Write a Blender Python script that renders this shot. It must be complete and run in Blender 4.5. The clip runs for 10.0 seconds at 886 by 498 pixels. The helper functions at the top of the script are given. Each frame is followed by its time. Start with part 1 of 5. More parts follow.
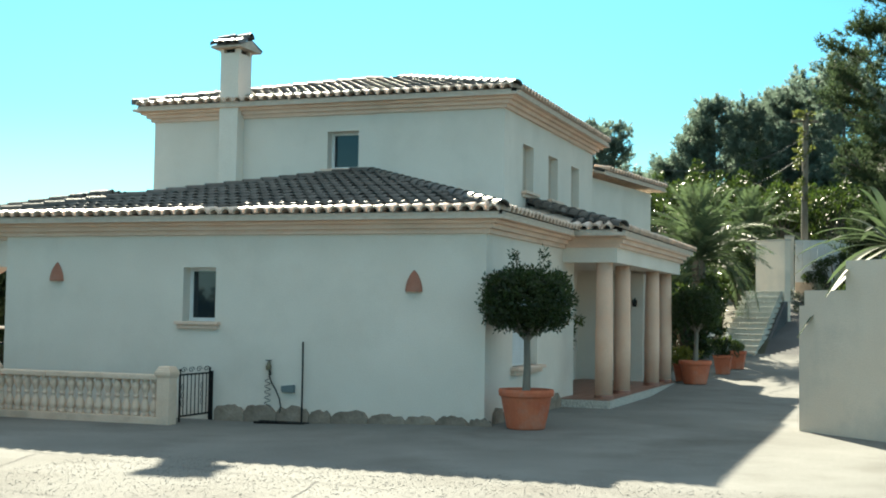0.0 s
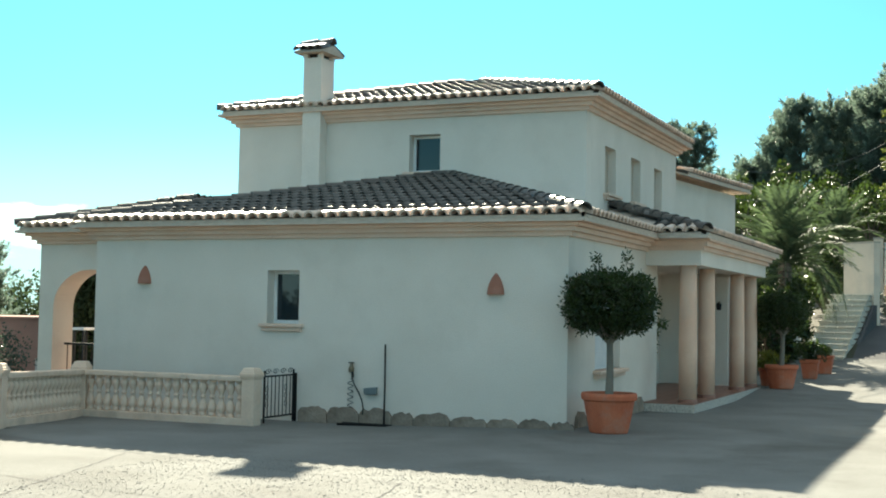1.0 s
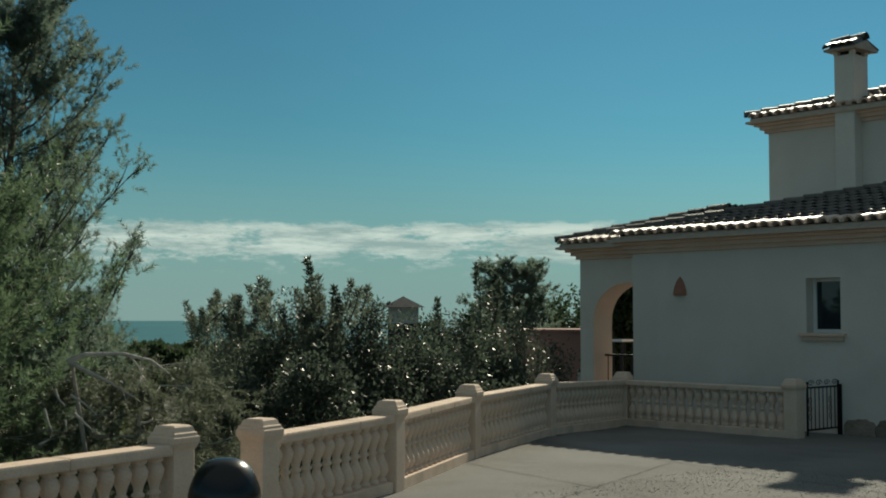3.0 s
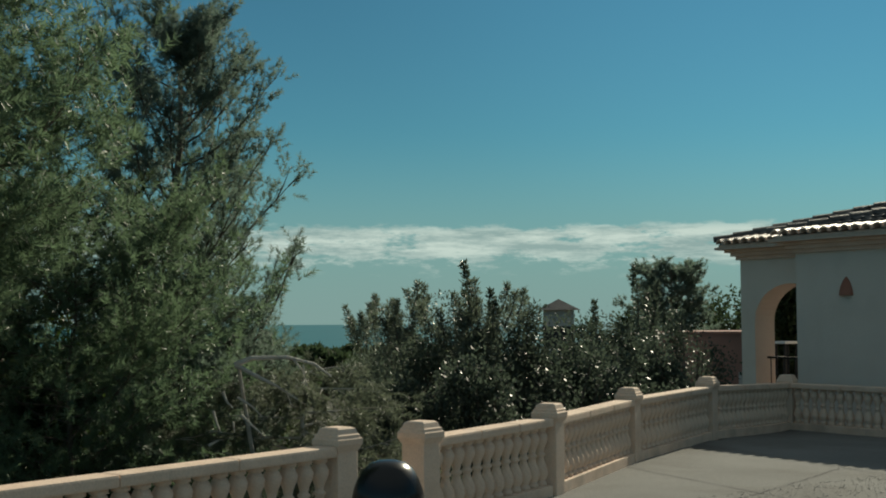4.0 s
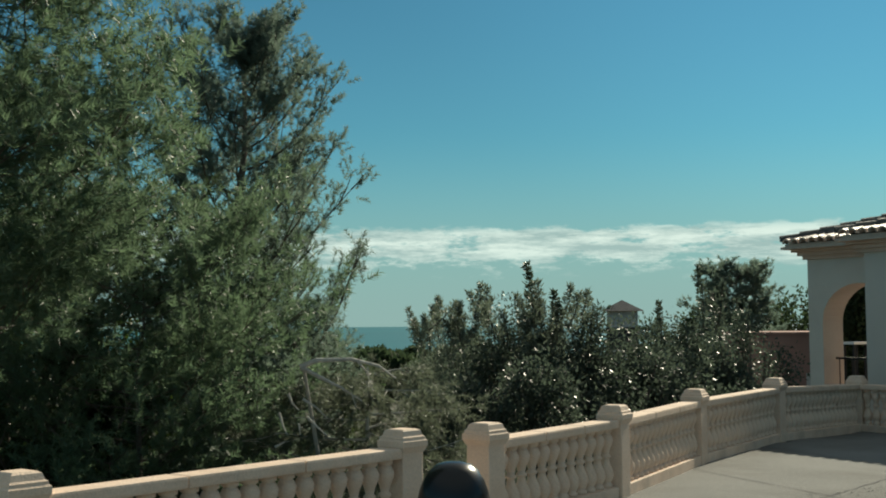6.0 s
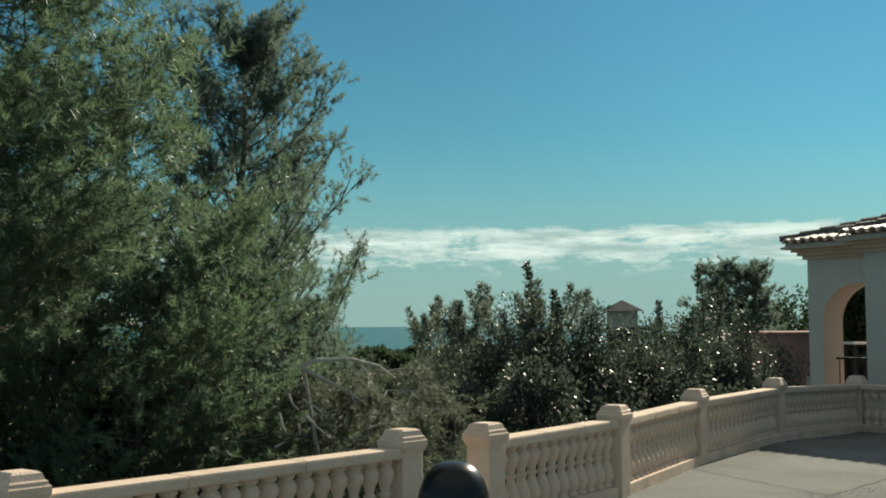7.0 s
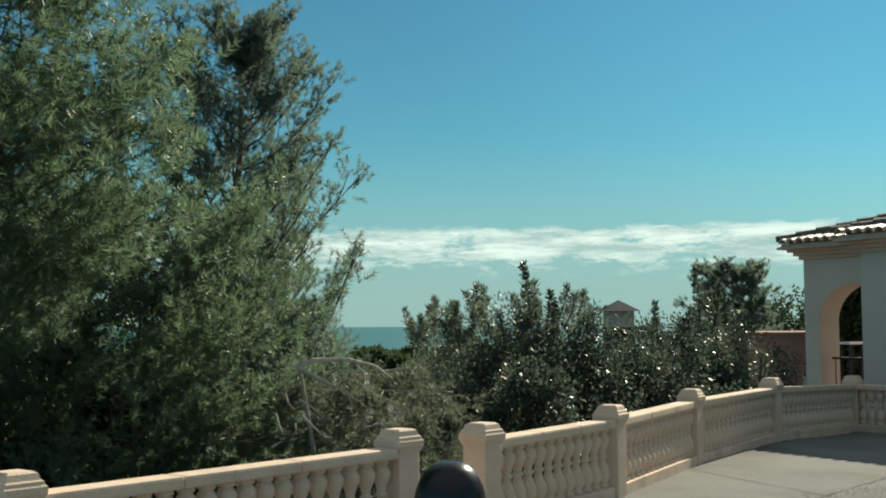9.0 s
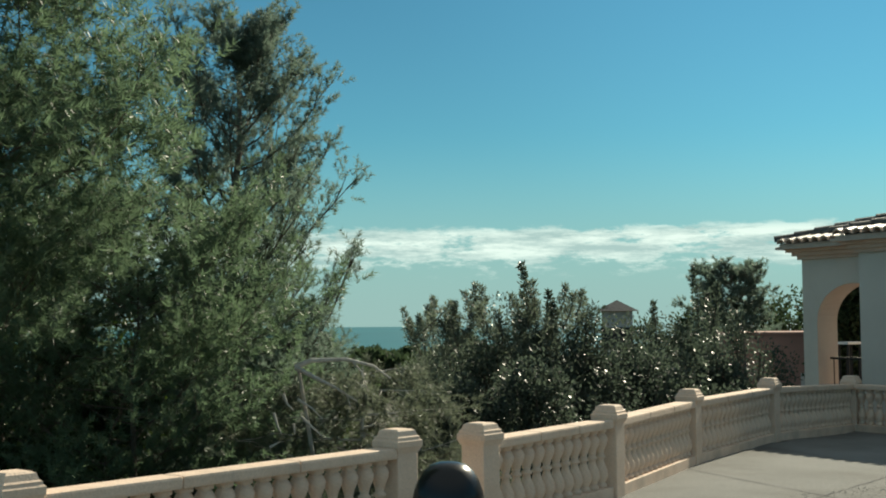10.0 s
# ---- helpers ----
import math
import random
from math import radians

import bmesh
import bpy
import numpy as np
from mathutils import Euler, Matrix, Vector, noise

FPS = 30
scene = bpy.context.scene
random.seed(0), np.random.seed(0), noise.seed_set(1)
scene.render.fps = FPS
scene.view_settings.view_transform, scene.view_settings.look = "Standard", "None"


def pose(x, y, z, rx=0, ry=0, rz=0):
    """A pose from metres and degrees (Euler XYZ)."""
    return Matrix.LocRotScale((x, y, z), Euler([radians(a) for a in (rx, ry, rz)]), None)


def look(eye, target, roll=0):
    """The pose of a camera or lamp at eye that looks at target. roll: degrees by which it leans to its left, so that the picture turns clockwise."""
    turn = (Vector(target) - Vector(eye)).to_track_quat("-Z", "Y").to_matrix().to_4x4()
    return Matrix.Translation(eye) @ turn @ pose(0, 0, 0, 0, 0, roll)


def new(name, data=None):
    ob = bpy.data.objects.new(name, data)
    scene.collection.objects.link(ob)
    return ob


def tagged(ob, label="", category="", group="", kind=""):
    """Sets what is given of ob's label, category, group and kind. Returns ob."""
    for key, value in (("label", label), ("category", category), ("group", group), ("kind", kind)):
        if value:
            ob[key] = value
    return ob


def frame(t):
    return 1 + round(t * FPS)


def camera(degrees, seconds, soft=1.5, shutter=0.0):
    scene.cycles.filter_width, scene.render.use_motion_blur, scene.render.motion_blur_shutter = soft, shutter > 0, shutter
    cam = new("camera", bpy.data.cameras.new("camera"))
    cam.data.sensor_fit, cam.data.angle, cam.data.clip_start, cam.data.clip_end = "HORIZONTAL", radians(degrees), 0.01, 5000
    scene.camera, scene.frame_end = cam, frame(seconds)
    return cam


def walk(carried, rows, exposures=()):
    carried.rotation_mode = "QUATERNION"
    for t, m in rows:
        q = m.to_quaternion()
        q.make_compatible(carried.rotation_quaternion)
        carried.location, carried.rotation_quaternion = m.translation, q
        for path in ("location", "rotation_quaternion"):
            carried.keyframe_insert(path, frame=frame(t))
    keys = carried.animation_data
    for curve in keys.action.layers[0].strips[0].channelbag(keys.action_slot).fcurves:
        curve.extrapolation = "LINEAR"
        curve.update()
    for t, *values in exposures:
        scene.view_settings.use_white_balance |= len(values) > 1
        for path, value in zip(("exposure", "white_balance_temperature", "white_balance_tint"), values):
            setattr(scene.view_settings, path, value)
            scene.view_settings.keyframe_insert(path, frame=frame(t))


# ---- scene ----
# ---------------- camera and its walk ----------------
cam = camera(39.24, 10.0, soft=1.9)
PATH = [
    (0.0, -0.10, 2.86, -0.90), (0.5, 0.83, 2.92, -1.06), (1.0, 3.62, 2.93, -1.02), (1.5, 9.71, 2.95, -0.80),
    (2.0, 16.72, 3.01, -0.50), (2.5, 22.58, 3.06, -0.25), (2.7, 24.74, 3.12, -0.12), (3.8, 33.52, 3.31, 0.14),
    (4.0, 34.78, 3.35, 0.30), (4.2, 36.60, 3.40, 0.40), (4.5, 37.84, 3.44, 0.49), (5.0, 37.77, 3.45, 0.53),
    (5.5, 37.66, 3.45, 0.53), (7.0, 37.65, 3.45, 0.53), (7.5, 37.65, 3.45, 0.53), (8.0, 37.62, 3.45, 0.53),
    (8.5, 37.57, 3.45, 0.53), (9.0, 37.49, 3.45, 0.53), (9.5, 37.44, 3.45, 0.53), (10.0, 37.42, 3.45, 0.53)]
EYE_HEIGHT, SWING = 1.65, 0.24


def stand(yaw, pitch, roll):
    a = radians(yaw)
    return pose(-SWING * math.sin(a), SWING * (math.cos(a) - 1), EYE_HEIGHT, 90 + pitch, roll, yaw)


EXPOSURES = [(t, e, 7100, 3) for t, e in ((0.0, 1.95), (1.0, 1.86), (1.5, 1.5), (2.0, 0.85), (2.3, 0.3), (2.7, -0.03), (4.0, -0.12), (4.5, 0.05), (6.0, 0.27), (7.5, 0.40), (10.0, 0.50))]
walk(cam, [(t, stand(*r)) for t, *r in PATH], EXPOSURES)

# ---------------- sky, sun ----------------
HOUSE = Matrix.Translation((0.65, 18.01, 0)) @ Matrix.Rotation(radians(-20.2), 4, "Z")
SUN_WAY = (HOUSE.to_3x3() @ Vector((-0.82, 1.56, 1.0))).normalized()
SUN_EL = math.asin(SUN_WAY.z)
SUN_AZ = math.atan2(SUN_WAY.x, SUN_WAY.y)

world = bpy.data.worlds.new("world")
scene.world = world
world.use_nodes = True
wn, wl = world.node_tree.nodes, world.node_tree.links
wn.clear()
sky = wn.new("ShaderNodeTexSky")
sky.sky_type, sky.sun_disc = "NISHITA", False
sky.sun_elevation, sky.sun_rotation = SUN_EL, SUN_AZ
sky.air_density, sky.dust_density, sky.ozone_density = 1.0, 0.0, 5.0
coord = wn.new("ShaderNodeTexCoord")
split = wn.new("ShaderNodeSeparateXYZ")
wl.new(coord.outputs["Generated"], split.inputs[0])
# a low bank of fair-weather cloud all round the horizon
band = wn.new("ShaderNodeMapRange")
band.interpolation_type = "SMOOTHSTEP"
band.inputs[1].default_value, band.inputs[2].default_value = 0.026, 0.060
band.inputs[3].default_value, band.inputs[4].default_value = 0.0, 1.0
band2 = wn.new("ShaderNodeMapRange")
band2.interpolation_type = "SMOOTHSTEP"
band2.inputs[1].default_value, band2.inputs[2].default_value = 0.084, 0.070
band2.inputs[3].default_value, band2.inputs[4].default_value = 0.0, 1.0
wl.new(split.outputs[2], band.inputs[0])
wl.new(split.outputs[2], band2.inputs[0])
stretch = wn.new("ShaderNodeMapping")
stretch.inputs["Scale"].default_value = (13.0, 13.0, 44.0)
wl.new(coord.outputs["Generated"], stretch.inputs[0])
puff = wn.new("ShaderNodeTexNoise")
puff.inputs["Scale"].default_value, puff.inputs["Detail"].default_value, puff.inputs["Roughness"].default_value = 2.0, 12.0, 0.66
wl.new(stretch.outputs[0], puff.inputs["Vector"])


def wmath(op, a, b):
    n = wn.new("ShaderNodeMath")
    n.operation, n.use_clamp = op, False
    for i, v in enumerate((a, b)):
        if isinstance(v, (int, float)):
            n.inputs[i].default_value = v
        else:
            wl.new(v, n.inputs[i])
    return n.outputs[0]


cover = wmath("MULTIPLY", band.outputs[0], band2.outputs[0])
dense = wmath("ADD", puff.outputs["Fac"], wmath("MULTIPLY", cover, 0.30))
cloud = wn.new("ShaderNodeMapRange")
cloud.interpolation_type = "SMOOTHSTEP"
cloud.inputs[1].default_value, cloud.inputs[2].default_value = 0.62, 0.76
cloud.inputs[3].default_value, cloud.inputs[4].default_value = 0.0, 1.0
wl.new(dense, cloud.inputs[0])
amount = wmath("MULTIPLY", cloud.outputs[0], cover)
mixc = wn.new("ShaderNodeMix")
mixc.data_type = "RGBA"
# grey undersides in the bank
grey = wn.new("ShaderNodeTexNoise")
grey.inputs["Scale"].default_value, grey.inputs["Detail"].default_value, grey.inputs["Roughness"].default_value = 1.5, 10.0, 0.7
shift = wn.new("ShaderNodeMapping")
shift.inputs["Scale"].default_value, shift.inputs["Location"].default_value = (10.0, 10.0, 70.0), (3.0, 1.0, 5.0)
wl.new(coord.outputs["Generated"], shift.inputs[0])
wl.new(shift.outputs[0], grey.inputs["Vector"])
cloud_tone = wn.new("ShaderNodeValToRGB")
cloud_tone.color_ramp.elements[0].position, cloud_tone.color_ramp.elements[1].position = 0.40, 0.60
cloud_tone.color_ramp.elements[0].color, cloud_tone.color_ramp.elements[1].color = (4.0, 5.8, 6.1, 1), (8.0, 9.7, 9.7, 1)
wl.new(grey.outputs["Fac"], cloud_tone.inputs[0])
wl.new(cloud_tone.outputs[0], mixc.inputs[7])
wl.new(amount, mixc.inputs[0])
tint = wn.new("ShaderNodeMix")
tint.data_type, tint.blend_type = "RGBA", "MULTIPLY"
tint.inputs[0].default_value, tint.inputs[7].default_value = 1.0, (0.355, 0.69, 0.655, 1)
wl.new(sky.outputs[0], tint.inputs[6])
# pale haze low over the sea
haze = wn.new("ShaderNodeMapRange")
haze.interpolation_type = "SMOOTHSTEP"
haze.inputs[1].default_value, haze.inputs[2].default_value = 0.16, 0.0
haze.inputs[3].default_value, haze.inputs[4].default_value = 0.0, 0.85
wl.new(split.outputs[2], haze.inputs[0])
hazy = wn.new("ShaderNodeMix")
hazy.data_type = "RGBA"
hazy.inputs[7].default_value = (3.05, 4.75, 5.3, 1)
wl.new(haze.outputs[0], hazy.inputs[0])
# added pale fill in the unseen overhead sky, whiter than the blue near the horizon
overhead_fill = wn.new("ShaderNodeMapRange")
overhead_fill.interpolation_type = "SMOOTHSTEP"
overhead_fill.inputs[1].default_value, overhead_fill.inputs[2].default_value = 0.30, 0.72
overhead_fill.inputs[3].default_value, overhead_fill.inputs[4].default_value = 0.0, 0.8
wl.new(split.outputs[2], overhead_fill.inputs[0])
overhead_filled = wn.new("ShaderNodeMix")
overhead_filled.data_type = "RGBA"
overhead_filled.inputs[7].default_value = (2.95, 3.4, 3.75, 1)
wl.new(overhead_fill.outputs[0], overhead_filled.inputs[0])
wl.new(tint.outputs[2], overhead_filled.inputs[6])
wl.new(overhead_filled.outputs[2], hazy.inputs[6])
# the sky brightens towards the sun
towards = wn.new("ShaderNodeVectorMath")
towards.operation = "DOT_PRODUCT"
wl.new(coord.outputs["Generated"], towards.inputs[0])
towards.inputs[1].default_value = SUN_WAY
aureole = wn.new("ShaderNodeMapRange")
aureole.interpolation_type = "SMOOTHSTEP"
aureole.inputs[1].default_value, aureole.inputs[2].default_value = 0.82, 1.0
aureole.inputs[3].default_value, aureole.inputs[4].default_value = 1.0, 1.3
wl.new(towards.outputs["Value"], aureole.inputs[0])
glare = wn.new("ShaderNodeVectorMath")
glare.operation = "SCALE"
wl.new(hazy.outputs[2], glare.inputs[0])
wl.new(aureole.outputs[0], glare.inputs["Scale"])
wl.new(glare.outputs[0], mixc.inputs[6])
bg = wn.new("ShaderNodeBackground")
bg.inputs[1].default_value = 0.074
wl.new(mixc.outputs[2], bg.inputs[0])
wout = wn.new("ShaderNodeOutputWorld")
wl.new(bg.outputs[0], wout.inputs[0])

sun = new("sun", bpy.data.lights.new("sun", "SUN"))
sun.data.energy, sun.data.angle, sun.data.color = 4.4, radians(0.55), (1.0, 0.93, 0.80)
sun.matrix_world = look((0, 0, 60), Vector((0, 0, 60)) - SUN_WAY)


# ---------------- materials ----------------
def material(name, low, high, scale=3.0, rough=0.8, bump=0.0, bump_scale=60.0, fine=0.0, metal=0.0, vary=0.0,
             stain=None, stain_scale=0.6, stain_amount=0.5, spec=0.5, stretch_z=1.0, trans=None, through_light=0.45):
    """A procedural surface: two tones mixed by a coarse noise, fine grain, stains with a shape of their own, relief."""
    m = bpy.data.materials.new(name)
    m.use_nodes = True
    nt = m.node_tree
    n, l = nt.nodes, nt.links
    b = n["Principled BSDF"]
    tc = n.new("ShaderNodeTexCoord")
    mp = n.new("ShaderNodeMapping")
    mp.inputs["Scale"].default_value = (1, 1, stretch_z)
    l.new(tc.outputs["Object"], mp.inputs[0])
    no = n.new("ShaderNodeTexNoise")
    no.inputs["Scale"].default_value, no.inputs["Detail"].default_value = scale, 6
    l.new(mp.outputs[0], no.inputs["Vector"])
    ramp = n.new("ShaderNodeValToRGB")
    ramp.color_ramp.elements[0].position, ramp.color_ramp.elements[1].position = 0.32, 0.68
    ramp.color_ramp.elements[0].color, ramp.color_ramp.elements[1].color = (*low, 1), (*high, 1)
    l.new(no.outputs["Fac"], ramp.inputs[0])
    out = ramp.outputs[0]

    def blend(kind, fac, a, c):
        x = n.new("ShaderNodeMix")
        x.data_type, x.blend_type = "RGBA", kind
        for i, v in ((0, fac), (6, a), (7, c)):
            if isinstance(v, (int, float)):
                x.inputs[i].default_value = v
            elif isinstance(v, tuple):
                x.inputs[i].default_value = (*v, 1)
            else:
                l.new(v, x.inputs[i])
        return x.outputs[2]

    if stain:
        ns = n.new("ShaderNodeTexNoise")
        ns.inputs["Scale"].default_value, ns.inputs["Detail"].default_value = stain_scale, 8
        ns.inputs["Roughness"].default_value = 0.62
        l.new(mp.outputs[0], ns.inputs["Vector"])
        rs = n.new("ShaderNodeMapRange")
        rs.inputs[1].default_value, rs.inputs[2].default_value = 0.50, 0.72
        rs.inputs[3].default_value, rs.inputs[4].default_value = 0.0, stain_amount
        l.new(ns.outputs["Fac"], rs.inputs[0])
        out = blend("MIX", rs.outputs[0], out, stain)
    if fine:
        nf = n.new("ShaderNodeTexNoise")
        nf.inputs["Scale"].default_value, nf.inputs["Detail"].default_value = bump_scale, 3
        l.new(tc.outputs["Object"], nf.inputs["Vector"])
        rf = n.new("ShaderNodeMapRange")
        rf.inputs[1].default_value, rf.inputs[2].default_value = 0.25, 0.75
        rf.inputs[3].default_value, rf.inputs[4].default_value = 1 - fine, 1 + fine
        l.new(nf.outputs["Fac"], rf.inputs[0])
        mul = n.new("ShaderNodeVectorMath")
        mul.operation = "SCALE"
        l.new(out, mul.inputs[0])
        l.new(rf.outputs[0], mul.inputs["Scale"])
        out = mul.outputs[0]
    if vary:
        oi = n.new("ShaderNodeObjectInfo")
        ge = n.new("ShaderNodeNewGeometry")
        ad = n.new("ShaderNodeMath")
        l.new(oi.outputs["Random"], ad.inputs[0])
        l.new(ge.outputs["Random Per Island"], ad.inputs[1])
        fr = n.new("ShaderNodeMath")
        fr.operation = "FRACT"
        l.new(ad.outputs[0], fr.inputs[0])
        rv = n.new("ShaderNodeMapRange")
        rv.inputs[3].default_value, rv.inputs[4].default_value = 1 - vary, 1 + vary
        l.new(fr.outputs[0], rv.inputs[0])
        mv = n.new("ShaderNodeVectorMath")
        mv.operation = "SCALE"
        l.new(out, mv.inputs[0])
        l.new(rv.outputs[0], mv.inputs["Scale"])
        out = mv.outputs[0]
    l.new(out, b.inputs["Base Color"])
    b.inputs["Roughness"].default_value, b.inputs["Metallic"].default_value = rough, metal
    b.inputs["Specular IOR Level"].default_value = spec
    if bump:
        nb = n.new("ShaderNodeTexNoise")
        nb.inputs["Scale"].default_value, nb.inputs["Detail"].default_value = bump_scale, 4
        l.new(tc.outputs["Object"], nb.inputs["Vector"])
        bu = n.new("ShaderNodeBump")
        bu.inputs["Strength"].default_value, bu.inputs["Distance"].default_value = bump, 0.02
        l.new(nb.outputs["Fac"], bu.inputs["Height"])
        l.new(bu.outputs[0], b.inputs["Normal"])
    if trans:
        tr = n.new("ShaderNodeBsdfTranslucent")
        tr.inputs[0].default_value = (*trans, 1)
        ms = n.new("ShaderNodeMixShader")
        ms.inputs[0].default_value = through_light
        l.new(b.outputs[0], ms.inputs[1])
        l.new(tr.outputs[0], ms.inputs[2])
        l.new(ms.outputs[0], n["Material Output"].inputs[0])
    return m


STUCCO = material("stucco", (0.725, 0.65, 0.575), (0.785, 0.71, 0.635), 0.9, 0.92, 0.35, 55, 0.05, stain=(0.60, 0.53, 0.46), stain_scale=0.7, stain_amount=0.45)
TRIM = material("peach_trim", (0.74, 0.525, 0.41), (0.80, 0.59, 0.475), 2.0, 0.85, 0.2, 60, 0.06, stain=(0.46, 0.36, 0.28), stain_amount=0.4)
COLUMN = material("column_stone", (0.73, 0.46, 0.335), (0.79, 0.54, 0.41), 3.0, 0.8, 0.2, 80, 0.08, stain=(0.5, 0.38, 0.3), stain_scale=1.5)
# one clay in two tones: here weathering plus the roof's shade darken the colour
SHADED_TILE = material("roof_tile", (0.062, 0.057, 0.052), (0.105, 0.094, 0.084), 5.0, 0.46, 0.3, 45, 0.12, vary=0.3, stain=(0.04, 0.042, 0.04), stain_scale=3.0, stain_amount=0.75)
# sunlight on the eave row is painted in as this paler tone
SUNLIT_TILE = material("eave_tile", (0.58, 0.42, 0.33), (0.70, 0.55, 0.45), 6.0, 0.42, 0.3, 45, 0.1, vary=0.16, stain=(0.34, 0.26, 0.21), stain_scale=4.0, stain_amount=0.5)
EAVE_MORTAR = material("eave_mortar", (0.56, 0.46, 0.385), (0.66, 0.56, 0.48), 6.0, 0.95, 0.4, 60, 0.1)
MORTAR = material("mortar", (0.42, 0.36, 0.30), (0.52, 0.45, 0.38), 6.0, 0.95, 0.4, 60, 0.1)
DULL_CLAY = material("dull_clay", (0.34, 0.135, 0.09), (0.42, 0.18, 0.125), 5.0, 0.8, 0.2, 50, 0.08, stain=(0.30, 0.17, 0.13), stain_scale=4.0)
TERRACOTTA = material("terracotta", (0.52, 0.125, 0.06), (0.62, 0.175, 0.085), 4.0, 0.75, 0.2, 50, 0.08, stain=(0.46, 0.30, 0.24), stain_scale=3.0, stain_amount=0.5)
CAST_STONE = material("cast_stone", (0.76, 0.565, 0.435), (0.83, 0.645, 0.515), 4.0, 0.85, 0.35, 70, 0.09, stain=(0.40, 0.32, 0.25), stain_scale=2.2, stain_amount=0.55)
ASPHALT = material("pale_gravel_paving", (0.145, 0.146, 0.138), (0.205, 0.207, 0.197), 0.55, 0.95, 0.5, 75, 0.26, stain=(0.10, 0.095, 0.085), stain_scale=0.45, stain_amount=0.85)
GRAVEL = material("gravel", (0.20, 0.20, 0.19), (0.29, 0.29, 0.275), 9.0, 0.9, vary=0.3)
SOIL = material("dry_soil", (0.045, 0.042, 0.026), (0.085, 0.075, 0.048), 0.4, 0.95, 0.5, 12, 0.2, stain=(0.035, 0.045, 0.02), stain_scale=0.15, stain_amount=0.9)
RAMP = material("dark_asphalt", (0.075, 0.075, 0.08), (0.11, 0.11, 0.115), 0.8, 0.95, 0.5, 40, 0.15)
STONE = material("field_stone", (0.20, 0.155, 0.12), (0.32, 0.26, 0.21), 5.0, 0.9, 0.6, 25, 0.15, vary=0.2)
STEP_STONE = material("stair_stone", (0.58, 0.53, 0.45), (0.68, 0.63, 0.54), 2.5, 0.9, 0.3, 30, 0.1, vary=0.1, stain=(0.27, 0.25, 0.21), stain_scale=2.0)
PORCH_TILE = material("porch_tile", (0.24, 0.115, 0.085), (0.31, 0.15, 0.11), 5.0, 0.45, 0.1, 30, 0.06, vary=0.12)
SPECKLE = material("speckled_riser", (0.30, 0.27, 0.24), (0.66, 0.62, 0.56), 42.0, 0.7, 0.1, 60, 0.1)
WHITE_WALL = material("white_render", (0.71, 0.585, 0.475), (0.78, 0.66, 0.545), 0.8, 0.92, 0.3, 45, 0.06, stain=(0.44, 0.41, 0.36), stain_scale=0.9, stain_amount=0.5)
RED_WALL = material("red_render", (0.34, 0.18, 0.145), (0.42, 0.23, 0.185), 1.2, 0.9, 0.2, 30, 0.06)
PVC = material("white_pvc", (0.74, 0.74, 0.73), (0.80, 0.80, 0.79), 2.0, 0.4)
BLIND = material("blind", (0.46, 0.38, 0.31), (0.52, 0.43, 0.35), 3.0, 0.7, 0.2, 40, 0.05)
PALE_BLIND = material("pale_blind", (0.62, 0.64, 0.65), (0.70, 0.72, 0.73), 3.0, 0.6)
DARK_ROOM = material("dark_interior", (0.025, 0.025, 0.025), (0.04, 0.04, 0.04), 2.0, 0.9)
WALL_WHITE_IN = material("interior_plaster", (0.30, 0.29, 0.27), (0.34, 0.33, 0.31), 2.0, 0.9)
IRON = material("black_iron", (0.012, 0.012, 0.013), (0.022, 0.022, 0.023), 8.0, 0.5, 0.1, 60, 0.1, metal=0.6)
ENAMEL = material("black_enamel", (0.007, 0.007, 0.008), (0.011, 0.011, 0.012), 6.0, 0.27)
RUBBER = material("dark_rubber", (0.03, 0.035, 0.033), (0.05, 0.055, 0.05), 6.0, 0.6)
GREY_PLASTIC = material("grey_plastic", (0.12, 0.16, 0.17), (0.16, 0.20, 0.21), 6.0, 0.5)
BRASS = material("aged_brass", (0.16, 0.14, 0.10), (0.22, 0.19, 0.13), 9.0, 0.4, metal=0.8)
GATE_METAL = material("pale_gate_metal", (0.52, 0.58, 0.62), (0.60, 0.66, 0.70), 2.0, 0.5)
WOOD_POLE = material("weathered_wood", (0.16, 0.14, 0.115), (0.25, 0.22, 0.18), 3.0, 0.9, 0.4, 30, 0.1, stretch_z=0.15)
BARK = material("pine_bark", (0.075, 0.06, 0.048), (0.16, 0.13, 0.105), 7.0, 0.95, 0.8, 18, 0.2, stretch_z=0.3)
PALE_BARK = material("pale_bark", (0.40, 0.37, 0.33), (0.55, 0.52, 0.47), 7.0, 0.9, 0.5, 25, 0.15, stretch_z=0.3)
PINE = material("pine_needles", (0.064, 0.098, 0.060), (0.100, 0.143, 0.090), 0.9, 0.42, vary=0.4, trans=(0.195, 0.295, 0.17), spec=0.5, through_light=0.52)
PINE_COOL = material("far_pine_needles", (0.040, 0.058, 0.030), (0.075, 0.095, 0.045), 0.7, 0.75, vary=0.45, trans=(0.065, 0.10, 0.05), spec=0.12)
HILL_PINE = material("hill_pine_needles", (0.070, 0.102, 0.084), (0.115, 0.152, 0.126), 0.25, 0.5, vary=0.45, trans=(0.21, 0.29, 0.225), spec=0.5, through_light=0.55)
DRY_PINE = material("dry_needles", (0.085, 0.10, 0.072), (0.13, 0.148, 0.108), 0.9, 0.5, vary=0.35, trans=(0.19, 0.225, 0.155), spec=0.45)
LAUREL = material("glossy_leaf", (0.034, 0.050, 0.034), (0.062, 0.082, 0.056), 1.2, 0.40, vary=0.5, trans=(0.10, 0.135, 0.10))
